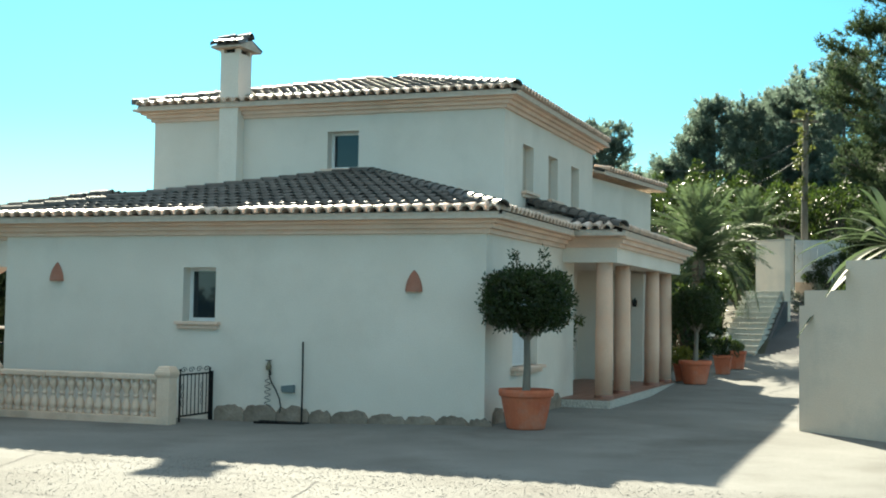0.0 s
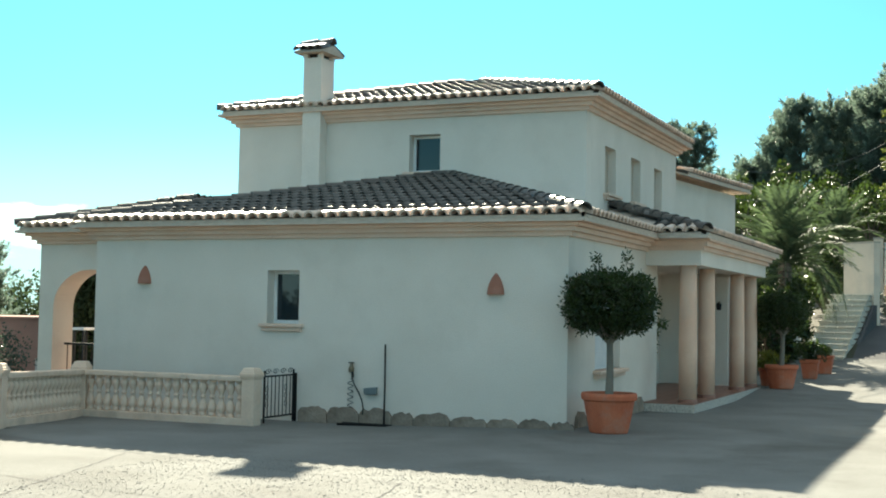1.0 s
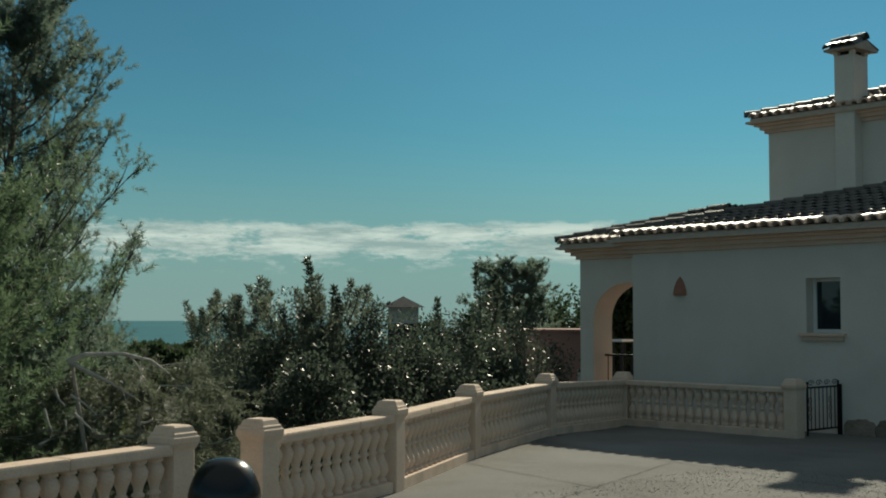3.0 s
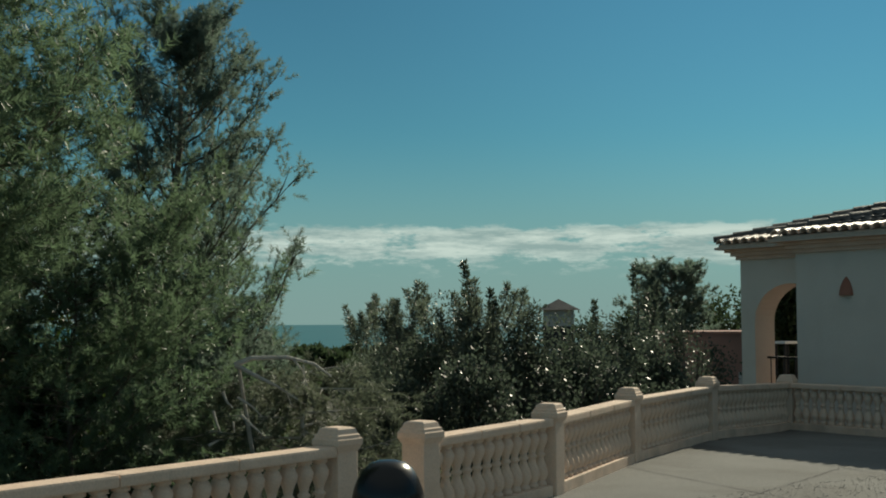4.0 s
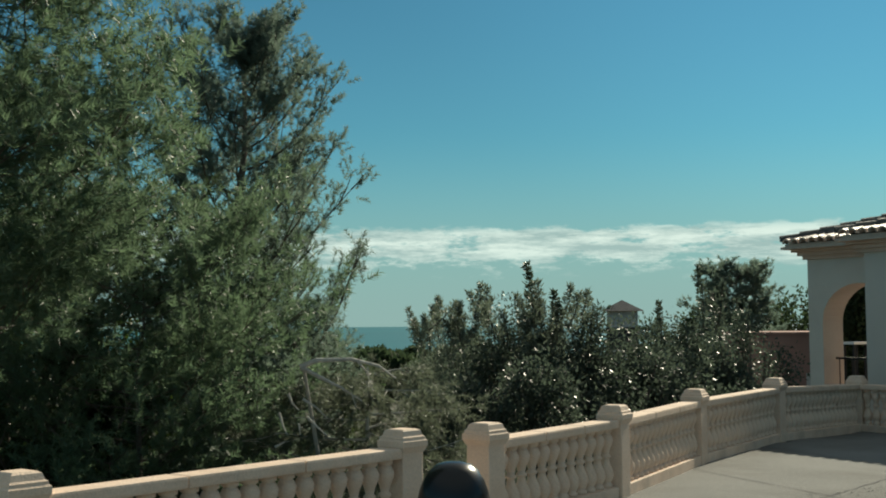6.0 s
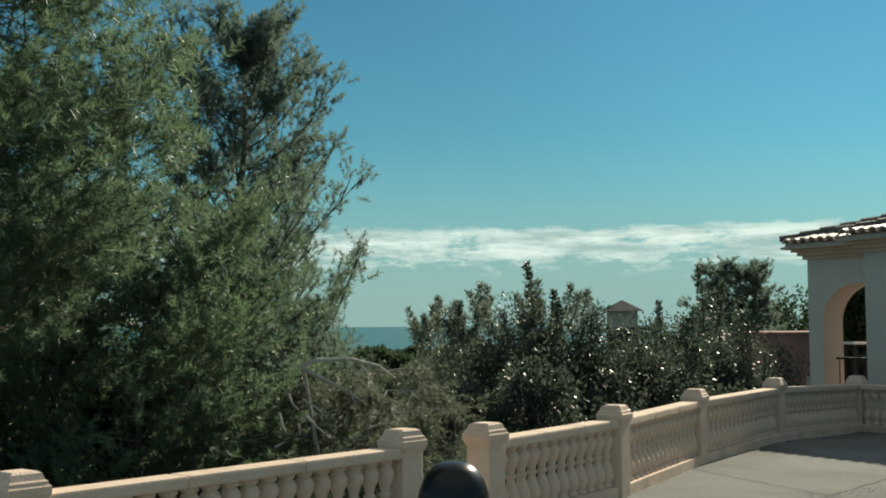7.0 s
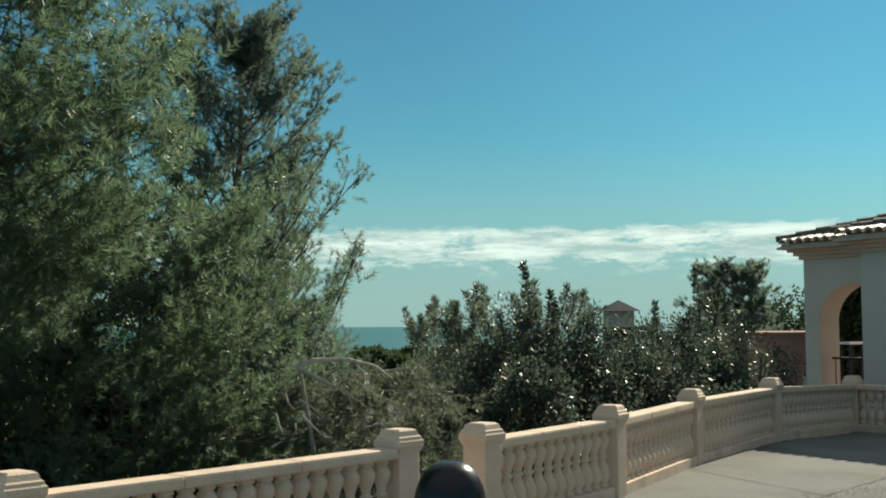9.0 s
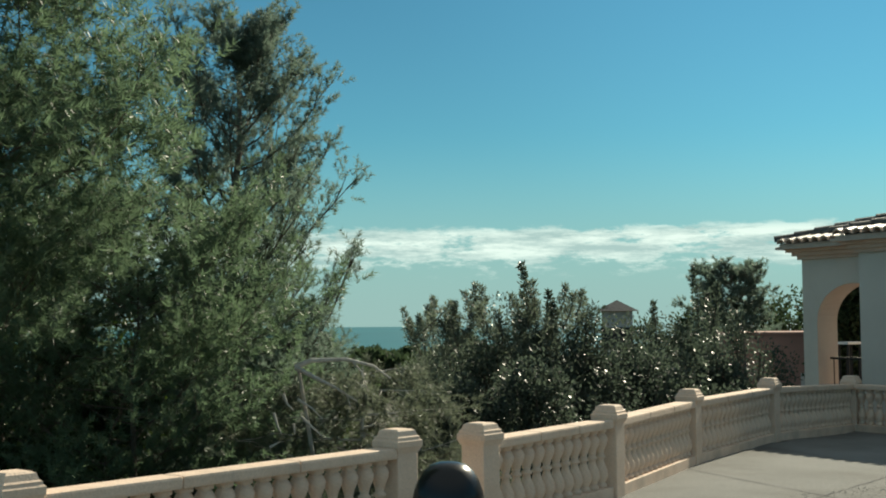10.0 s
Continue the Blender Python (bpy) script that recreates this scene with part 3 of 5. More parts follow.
PX, PY0, PY1 = 1.20, 3.85, 11.6
roof_plane(porch_roof, (PX, PY0), (0, 1), [(PX, PY0), (PX, PY1), (-1.19, PY1), (-1.19, PY0 + 2.39)], 3.07, PITCH, PY1 - PY0, seed=6)
roof_plane(porch_roof, (0.10, PY0), (1, 0), [(0.10, PY0), (PX, PY0), (-1.19, PY0 + 2.39), (-1.19, PY0 + 1.9)], 3.07, PITCH, PX - 0.10, seed=7)
ridge_line(porch_roof, (-1.19, PY0 + 2.39, 3.07 + 2.39 * PITCH), (PX, PY0, 3.10))
rear_low = make_roof("rear_low_roof", "tiled roof over the rear of the ground floor")
roof_plane(rear_low, (0.35, 11.6), (0, 1), [(0.35, 11.6), (0.35, 15.5), (-1.24, 15.5), (-1.24, 11.6)], EAVE, PITCH, 3.9, single_eave=False, seed=8)
upper_roof = make_roof("upper_roof", "hipped terracotta barrel-tile roof with sunlit tile rows")
UE, US = 5.68, math.tan(radians(15))
a0, a1, b0, b1 = UX0 - 0.33, UX1 + 0.33, UY0 - 0.33, UY1 + 0.33
half = (b1 - b0) / 2
R0, R1 = (a0 + half, b0 + half), (a1 - half, b0 + half)
roof_plane(upper_roof, (a0, b0), (1, 0), [(a0, b0), (a1, b0), R1, R0], UE, US, a1 - a0, seed=9)
roof_plane(upper_roof, (a1, b0), (0, 1), [(a1, b0), (a1, b1), R1], UE, US, b1 - b0, seed=10)
roof_plane(upper_roof, (a0, b1), (0, -1), [(a0, b1), (a0, b0), R0], UE, US, b1 - b0, single_eave=False, seed=11)
roof_plane(upper_roof, (a1, b1), (-1, 0), [(a1, b1), (a0, b1), R0, R1], UE, US, a1 - a0, single_eave=False, seed=12)
RZ = UE + half * US
for q, e in ((R1, (a1, b0)), (R0, (a0, b0)), (R1, (a1, b1))):
    ridge_line(upper_roof, (*q, RZ), (*e, UE + 0.03))
rear_roof = make_roof("rear_roof", "tiled roof of the rear wing")
rear_roof.matrix_local = WING
roof_plane(rear_roof, (0.33, 0.05), (0, 1), [(0.33, 0.05), (0.33, 4.80), (-2.1, 2.4), (-2.1, 0.05)], 5.02, US, 4.75, seed=13)
roof_plane(rear_roof, (0.33, 4.80), (-1, 0), [(0.33, 4.80), (-7.1, 4.80), (-2.1, 2.4)], 5.02, US, 7.4, single_eave=False, seed=14)
ridge_line(rear_roof, (-2.1, 2.4, 5.02 + 2.4 * US), (0.33, 4.80, 5.05))


# ---- windows ----
def window(m, w, h, label, kind="glass", depth=0.205, sill=True, sill_out=0.10):
    """A casement in an opening whose outer lower left corner is the origin; looks along -y."""
    ob = thing("window")
    ob.parent = house
    ob.matrix_local = m
    ob["label"] = label
    f = 0.055
    if kind == "glass":
        bm = boxed((0, f, depth, depth + 0.06, 0, h), (w - f, w, depth, depth + 0.06, 0, h), (f, w - f, depth, depth + 0.06, 0, f), (f, w - f, depth, depth + 0.06, h - f, h), bevel=0.006)
        part("frame", bm, PVC, ob, "white plastic frame")
        part("pane", boxed((f, w - f, depth + 0.025, depth + 0.037, f, h - f)), GLASS, ob, "dark reflecting glass").visible_shadow = False
    else:
        bm = bmesh.new()
        n = max(8, int(h / 0.05))
        for k in range(n):
            z = h * k / n
            box(bm, 0.0, w, depth + 0.004 * (k % 2), depth + 0.03, z, z + h / n - 0.004)
        part("blind", bm, BLIND if kind == "blind" else PALE_BLIND, ob, "closed roller blind")
    if sill:
        bm = boxed((-0.10, w + 0.10, -sill_out, 0.10, -0.055, 0.0), (-0.07, w + 0.07, -sill_out * 0.6, 0.0, -0.12, -0.055), bevel=0.012)
        part("sill", bm, TRIM, ob, "moulded peach sill")
    return ob


window(place(-5.06, 0, 0, 1.43), 0.59, 0.85, "small white casement window in a deep stucco reveal", sill=True)
window(place(UX0 + 3.91, UY0, 0, 4.36), 0.66, 0.73, "upper white casement window reflecting blue sky")
for y, w in ((1.21, 0.75), (3.08, 0.75), (4.98, 0.72)):
    window(place(UX1, UY0 + y, 90, 3.99), w, 0.92, "narrow upper window with its beige blind closed", "blind", 0.16, sill_out=0.12)
window(place(0, 1.35, 90, 0.80), 1.40, 1.2, "ground-floor window with pale closed blind", "pale", 0.14, sill_out=0.14)

# ---- chimney ----
chimney = thing("chimney")
chimney.parent = house
chimney["label"] = "square stucco chimney with a tiled gabled cap"
CX0, CX1, CY0, CY1 = -7.03, -6.62, 4.32, 4.85
part("chimney_shaft", boxed((CX0, CX1, CY0, CY1, 3.4, 6.700), bevel=0.01), STUCCO, chimney)
for x in (CX0 + 0.04, CX1 - 0.04):
    for y in (CY0 + 0.04, CY1 - 0.04):
        part("cap_pier", boxed((x - 0.045, x + 0.045, y - 0.045, y + 0.045, 6.700, 6.830)), STUCCO, chimney)
part("flue", boxed((CX0 + 0.09, CX1 - 0.09, CY0 + 0.09, CY1 - 0.09, 6.690, 6.800)), DARK_ROOM, chimney, "sooty flue")
bm = bmesh.new()
my = (CY0 + CY1) / 2
prof = [(CY0 - 0.16, 6.82), (my, 6.97), (CY1 + 0.16, 6.82), (CY1 + 0.16, 6.78), (CY0 - 0.16, 6.78)]
ends = [[bm.verts.new((x, y, z)) for y, z in prof] for x in (CX0 - 0.13, CX1 + 0.13)]
bm.faces.new(ends[0][::-1])
bm.faces.new(ends[1])
for i in range(5):
    j = (i + 1) % 5
    bm.faces.new((ends[0][i], ends[0][j], ends[1][j], ends[1][i]))
part("cap", bm, MORTAR, chimney, "soot-darkened gabled cap")
for side in (-1, 1):
    for k in range(4):
        x = CX0 - 0.04 + k * (CX1 - CX0 + 0.08) / 3
        low = Vector((x, my + side * 0.47, 6.815))
        top = Vector((x, my, 6.985))
        d = (top - low).normalized()
        xx = d.cross(Vector((0, 0, 1))).normalized()
        share("cap_tile", COVER, chimney, Matrix.Translation(low + Vector((0, 0, 0.01))) @ Matrix((xx, d, xx.cross(d))).transposed().to_4x4())
ridge_line(chimney, (CX0 - 0.14, my, 6.97), (CX1 + 0.14, my, 6.97))

# ---- porch ----
part("porch_floor", boxed((-1.3, 0.90, 4.20, 10.9, -0.05, 0.145)), PORCH_TILE, house, "red tiled porch floor")
part("porch_riser", boxed((0.903, 0.915, 4.19, 10.9, -0.05, 0.140), (0.02, 0.915, 4.185, 4.198, -0.05, 0.140)), SPECKLE, house, "speckled tile riser")
FLOOR_TILE = finish("porch_tile", boxed((0, 0.29, 0, 0.29, 0.145, 0.157), bevel=0.004), PORCH_TILE)
for i in range(7):
    for k in range(22):
        share("porch_tile", FLOOR_TILE, house, place(0.905 - (i + 1) * 0.30, 4.20 + k * 0.30))
part("porch_beam", boxed((0.52, 0.98, 4.35, 11.05, 2.55, 2.93)), STUCCO, house)
part("porch_beam", boxed((0.0, 0.52, 4.35, 4.75, 2.55, 2.93)), STUCCO, house)
part("porch_beam", boxed((0.0, 0.52, 10.65, 11.05, 2.55, 2.93)), STUCCO, house)
part("porch_ceiling", boxed((-1.3, 0.52, 4.75, 10.65, 2.62, 2.68)), STUCCO, house)


def column_mesh():
    bm = bmesh.new()
    lathe(bm, [(0.155, 0.06), (0.158, 0.9), (0.150, 1.8), (0.140, 2.40)], 22)
    return finish("column", bm, COLUMN, True)


def plinth_mesh():
    return finish("plinth", lathe(bmesh.new(), [(0.172, 0.0), (0.172, 0.05), (0.162, 0.062)], 22), PORCH_TILE)


COL, PLINTH = column_mesh(), plinth_mesh()
for y in (4.55, 6.10, 9.10, 10.60):
    c = share("column", COL, house, place(0.72, y, 0, 0.157))
    share("plinth", PLINTH, c, place(0, 0))
part("front_door", boxed((-1.47, -1.42, 7.82, 8.68, 0.17, 2.28), bevel=0.01), material("dark_door", (0.16, 0.10, 0.06), (0.22, 0.14, 0.09), 3, 0.5, 0.2, 20, 0.1, stretch_z=0.2), house, "dark wooden entrance door")
part("porch_pilaster", boxed((0.004, 0.26, 10.45, 10.64, 0.157, 2.55)), STUCCO, house)


def lantern(name, parent, m):
    ob = thing(name)
    ob.parent = parent
    ob.matrix_local = m
    part("bracket", tube(bmesh.new(), [(0, 0, 0), (0.06, 0, 0.05), (0.12, 0, 0.05), (0.14, 0, 0.02)], 0.009, 6), IRON, ob)
    part("lamp", lathe(bmesh.new(), [(0.02, -0.14), (0.045, -0.13), (0.06, 0.0), (0.015, 0.03)], 8, 0.14), IRON, ob)
    return ob


lantern("wall_lantern", house, place(0.10, 10.45, -90, 1.95))["label"] = "small black iron lantern"


# ---- wall sconces ----
def sconce(x, z0, w, h):
    """Half-round terracotta uplighter hood against the wall."""
    bm = bmesh.new()
    rings = []
    for s in range(8):
        t = s / 7
        r = w / 2 * (1 - t ** 1.9 * 0.98) ** 0.8
        rings.append([bm.verts.new((r * math.cos(math.pi + math.pi * i / 12), 0.75 * r * math.sin(math.pi + math.pi * i / 12), h * t)) for i in range(13)])
    for a, b in zip(rings, rings[1:]):
        for i in range(12):
            bm.faces.new((a[i], a[i + 1], b[i + 1], b[i]))
    bm.faces.new(rings[0][::-1])
    ob = new("wall_sconce", finish("wall_sconce", bm, DULL_CLAY, False))
    ob.matrix_world = HOUSE @ place(x, -0.002, 0, z0)
    tagged(ob, "terracotta half-dome lamp hood fixed to the stucco wall", "wall lamp", "sconces on the facade")


sconce(-1.12, 1.93, 0.27, 0.32)
sconce(-7.47, 2.05, 0.26, 0.31)

# ---- rough stones along the foot of the walls ----
rng = random.Random(5)
footing = tagged(thing("stone_footing", HOUSE), "rough brown stones set along the foot of the wall", "stone edging")


def foot_stone(w, h, seed):
    r = random.Random(seed)
    bm = bmesh.new()
    n = 9
    prof = [(-w / 2, 0)] + [(-w / 2 + w * i / n, h * (0.80 + 0.2 * math.sin(math.pi * i / n)) * r.uniform(0.86, 1.05) * (0.75 if i in (0, n) else 1)) for i in range(n + 1)] + [(w / 2, 0)]
    fr = [bm.verts.new((x, -0.055 + r.uniform(-0.008, 0.008), z - 0.12)) for x, z in prof]
    bk = [bm.verts.new((x, 0.0, z * 1.01 - 0.12)) for x, z in prof]
    bm.faces.new(fr)
    for i in range(len(fr)):
        j = (i + 1) % len(fr)
        bm.faces.new((fr[i], bk[i], bk[j], fr[j]))
    return bm


x = -4.42
k = 0
while x < 0.02:
    w = rng.uniform(0.36, 0.62)
    part("stone", foot_stone(w * 0.98, rng.uniform(0.21, 0.29), k), STONE, footing, m=place(x + w / 2, -0.004, 0, 0.01))
    x += w
    k += 1
y = 0.35
while y < 4.0:
    w = rng.uniform(0.35, 0.6)
    part("stone", foot_stone(w * 0.98, rng.uniform(0.26, 0.36), k + 40), STONE, footing, m=place(0.004, y + w / 2, 90, 0.01))
    y += w
    k += 1

# ---- tap, hose, junction box and pole on the facade ----
tap = tagged(thing("garden_tap", HOUSE @ place(-3.48, 0, 0, 0)), "old garden tap with black hose and coiled cable on the wall", "tap")
part("pipe", tube(bmesh.new(), [(0, -0.02, 0.85), (0, -0.02, 0.62)], 0.014, 8), BRASS, tap)
part("valve", lathe(bmesh.new(), [(0.02, 0.70), (0.04, 0.71), (0.045, 0.76), (0.03, 0.79), (0.015, 0.84)], 10, 0.0, -0.05), BRASS, tap)
part("spout", tube(bmesh.new(), [(0, -0.04, 0.70), (0.05, -0.10, 0.70), (0.07, -0.12, 0.66), (0.07, -0.12, 0.63)], 0.016, 8), IRON, tap)
part("handle", boxed((-0.05, 0.05, -0.06, -0.045, 0.845, 0.86), bevel=0.004), IRON, tap)
part("hose", tube(bmesh.new(), [(0.02, -0.06, 0.63), (0.06, -0.06, 0.52), (0.14, -0.06, 0.40), (0.20, -0.06, 0.28), (0.225, -0.06, 0.16), (0.215, -0.06, 0.06)], 0.012, 8), RUBBER, tap, smooth=True)
coil = [(0.0 + 0.05 * math.sin(i * 0.85) - 0.01, -0.05, 0.60 - i * 0.0115) for i in range(48)]
part("coiled_cable", tube(bmesh.new(), coil, 0.006, 6), RUBBER, tap, smooth=True)
jb = tagged(thing("junction_box", HOUSE @ place(-3.14, 0, 0, 0.37)), "grey plastic hose box fixed low on the wall", "box")
bm = boxed((-0.10, 0.10, -0.07, -0.001, 0, 0.12), bevel=0.012)
for v in bm.verts:
    if v.co.z > 0.06 and v.co.x < 0:
        v.co.z -= 0.02
part("case", bm, GREY_PLASTIC, jb)
part("lid", boxed((-0.105, 0.105, -0.078, -0.072, 0.02, 0.10), bevel=0.002), GREY_PLASTIC, jb)
pole = new("wall_pole", finish("wall_pole", tube(bmesh.new(), [(0, 0, -0.1), (0.004, 0, 0.5), (0, 0, 1.15)], 0.015, 8), IRON))
pole.matrix_world = HOUSE @ place(-2.88, -0.09)
tagged(pole, "thin dark metal pole leaning against the wall", "pole")
grate = tagged(thing("drain_grate", HOUSE @ place(-3.15, -0.22, 0, land(-3.15, -0.22))), "dark iron drain channel at the foot of the wall", "drain")
part("frame", boxed((-0.42, 0.42, -0.10, -0.085, -0.01, 0.03), (-0.42, 0.42, 0.085, 0.10, -0.01, 0.03)), IRON, grate)
for k in range(20):
    part("slat", boxed((-0.40 + k * 0.041, -0.385 + k * 0.041, -0.084, 0.084, 0.0, 0.024)), IRON, grate)

# ---------------- balustrade ----------------
BAL = [(0.2, -20.6), (-0.62, -18.6), (-1.58, -15.55), (-2.64, -12.485), (-2.73, -11.67), (-3.72, -9.52), (-5.28, -7.0), (-6.70, -4.15), (-7.85, -1.07), (-4.63, -1.07)]
balustrade = tagged(thing("balustrade", HOUSE), "cast-stone balustrade with turned balusters and capped posts", "balustrade")


def post_mesh(h=0.815, w=0.22):
    bm = boxed((-w / 2, w / 2, -w / 2, w / 2, -0.15, h - 0.10), bevel=0.012)
    return finish("post", bm, CAST_STONE)


def cap_mesh(h=0.815, w=0.22):
    bm = bmesh.new()
    prof = [(w / 2 + 0.004, h - 0.12), (w / 2 + 0.014, h - 0.095), (w / 2 + 0.024, h - 0.075), (w / 2 + 0.025, h - 0.035), (w / 2 + 0.012, h - 0.022), (w / 2 + 0.011, h - 0.006), (w / 2 - 0.002, h + 0.004), (w / 2 - 0.014, h + 0.040), (w / 2 - 0.035, h + 0.052)]
    rings = [[bm.verts.new((sx * r, sy * r, z)) for sx, sy in ((-1, -1), (1, -1), (1, 1), (-1, 1))] for r, z in prof]
    for a, b in zip(rings, rings[1:]):
        for i in range(4):
            bm.faces.new((a[i], a[(i + 1) % 4], b[(i + 1) % 4], b[i]))
    bm.faces.new(rings[0][::-1])
    bm.faces.new(rings[-1])
    return finish("cap", bm, CAST_STONE)


def baluster_mesh():
    prof = [(0.050, 0.0), (0.050, 0.035), (0.035, 0.045), (0.050, 0.075), (0.062, 0.115), (0.056, 0.165), (0.034, 0.225), (0.026, 0.27), (0.040, 0.283), (0.040, 0.297),
            (0.026, 0.31), (0.034, 0.355), (0.056, 0.415), (0.060, 0.455), (0.044, 0.495), (0.034, 0.505), (0.050, 0.515), (0.050, 0.545)]
    return finish("baluster", lathe(bmesh.new(), [(q * 1.2, z) for q, z in prof], 12), CAST_STONE, True)


POST, CAP, BALUSTER = post_mesh(), cap_mesh(), baluster_mesh()
for i, (x, y) in enumerate(BAL):
    j = min(max(i, 1), len(BAL) - 1)
    dx, dy = BAL[j][0] - BAL[j - 1][0], BAL[j][1] - BAL[j - 1][1]
    if i + 1 < len(BAL) and i and i != 8:
        dx, dy = BAL[i + 1][0] - BAL[i - 1][0], BAL[i + 1][1] - BAL[i - 1][1]
    ang = math.degrees(math.atan2(dy, dx))
    p = share("post", POST, balustrade, place(x, y, ang, land(x, y)))
    share("cap", CAP, p, Matrix.Identity(4))
for i in range(len(BAL) - 1):
    if i == 3:
        continue
    (x0, y0), (x1, y1) = BAL[i], BAL[i + 1]
    z0, z1 = land(x0, y0), land(x1, y1)
    d = math.hypot(x1 - x0, y1 - y0)
    ang = math.degrees(math.atan2(y1 - y0, x1 - x0))
    tilt = Matrix.Rotation(-math.atan2(z1 - z0, d), 4, "Y")
    m = place(x0, y0, ang, z0) @ tilt
    n = max(3, round(d / 1.0))
    for k in range(n):
        a, b = 0.112 + (d - 0.224) * k / n, 0.112 + (d - 0.224) * (k + 1) / n
        bm = boxed((a + 0.002, b - 0.002, -0.105, 0.105, 0.655, 0.735), bevel=0.018)
        part("handrail", bm, CAST_STONE, balustrade, m=m)
    part("base_rail", boxed((0.112, d - 0.112, -0.09, 0.09, -0.15, 0.11), bevel=0.012), CAST_STONE, balustrade, m=m)
    nb = max(3, int((d - 0.24) / 0.165))
    for k in range(nb):
        u = 0.12 + (d - 0.24) * (k + 0.5) / nb
        share("baluster", BALUSTER, balustrade, m @ place(u, 0, 0, 0.11))

# ---------------- iron garden gate ----------------
gate = tagged(thing("garden_gate", HOUSE @ place(-4.50, -0.93, 90, land(-4.5, -0.6))), "small black wrought-iron garden gate with scrolls", "gate")
gw = 0.88
part("frame", boxed((0, 0.025, -0.012, 0.012, 0.03, 0.82), (gw - 0.025, gw, -0.012, 0.012, 0.03, 0.82), (0.025, gw - 0.025, -0.012, 0.012, 0.10, 0.125), (0.025, gw - 0.025, -0.012, 0.012, 0.72, 0.745)), IRON, gate)
for k in range(1, 8):
    part("bar", tube(bmesh.new(), [(gw * k / 8, 0, 0.12), (gw * k / 8, 0, 0.73)], 0.008, 6), IRON, gate)
for k in range(4):
    cx = gw * (k + 0.5) / 4
    loop = [(cx + (0.09 - 0.0055 * s) * math.cos(s * 0.62), 0, 0.80 + (0.045 - 0.0026 * s) * math.sin(s * 0.62)) for s in range(15)]
    part("scroll", tube(bmesh.new(), loop, 0.006, 5), IRON, gate)
for k in (1, 6):
    for z in (0.30, 0.42, 0.54):
        loop = [(gw * k / 8 + 0.035 * math.cos(s * 0.7), 0.012, z + 0.05 * math.sin(s * 0.7)) for s in range(10)]
        part("scroll", tube(bmesh.new(), loop, 0.005, 5), IRON, gate)
part("gate_post", boxed((gw + 0.01, gw + 0.05, -0.03, 0.03, -0.15, 0.76)), IRON, gate)

# terrace railing inside the arch
rail = tagged(thing("terrace_railing", HOUSE @ place(-10.25, 1.30, 0, -0.05)), "dark iron railing in the arched terrace opening", "railing")
part("top_rail", boxed((0, 1.7, -0.02, 0.02, 0.98, 1.02)), IRON, rail)
part("bottom_rail", boxed((0, 1.7, -0.02, 0.02, 0.10, 0.13)), IRON, rail)
for k in range(12):
    part("bar", tube(bmesh.new(), [(0.07 + k * 0.14, 0, 0.0 if k in (0, 11) else 0.12), (0.07 + k * 0.14, 0, 0.99)], 0.010, 6), IRON, rail)
shelf = tagged(thing("terrace_table", HOUSE @ place(-13.37, 5.6, 0, 0.02)), "narrow white-topped table standing in the sun on the terrace", "table")
part("tabletop", boxed((-0.17, 0.17, -0.25, 0.25, 1.086, 1.146), bevel=0.008), PVC, shelf)
for x in (-0.13, 0.13):
    for y in (-0.2, 0.2):
        part("leg", boxed((x - 0.025, x + 0.025, y - 0.025, y + 0.025, 0, 1.086)), DARK_ROOM, shelf)

# ---------------- boundary wall ----------------
bwall = tagged(thing("boundary_wall", HOUSE @ place(4.25, 1.72, -45.0)), "pale rendered boundary wall stepping up in height", "wall", kind="structure")
WALL_T = 0.22
bm = bmesh.new()
steps = [(0, 1.81), (0.11, 1.81), (0.11, 2.03), (0.95, 2.03), (0.95, 2.44), (7.5, 2.44)]
low = [(0, -0.2), (7.5, -0.2)]
ring = low[:1] + steps + low[1:]
fr = [bm.verts.new((x, 0, z)) for x, z in ring]
bk = [bm.verts.new((x, WALL_T, z)) for x, z in ring]
bm.faces.new(fr)
bm.faces.new(bk[::-1])
for i in range(len(ring)):
    j = (i + 1) % len(ring)
    bm.faces.new((fr[i], bk[i], bk[j], fr[j]))
part("wall_body", bm, WHITE_WALL, bwall)


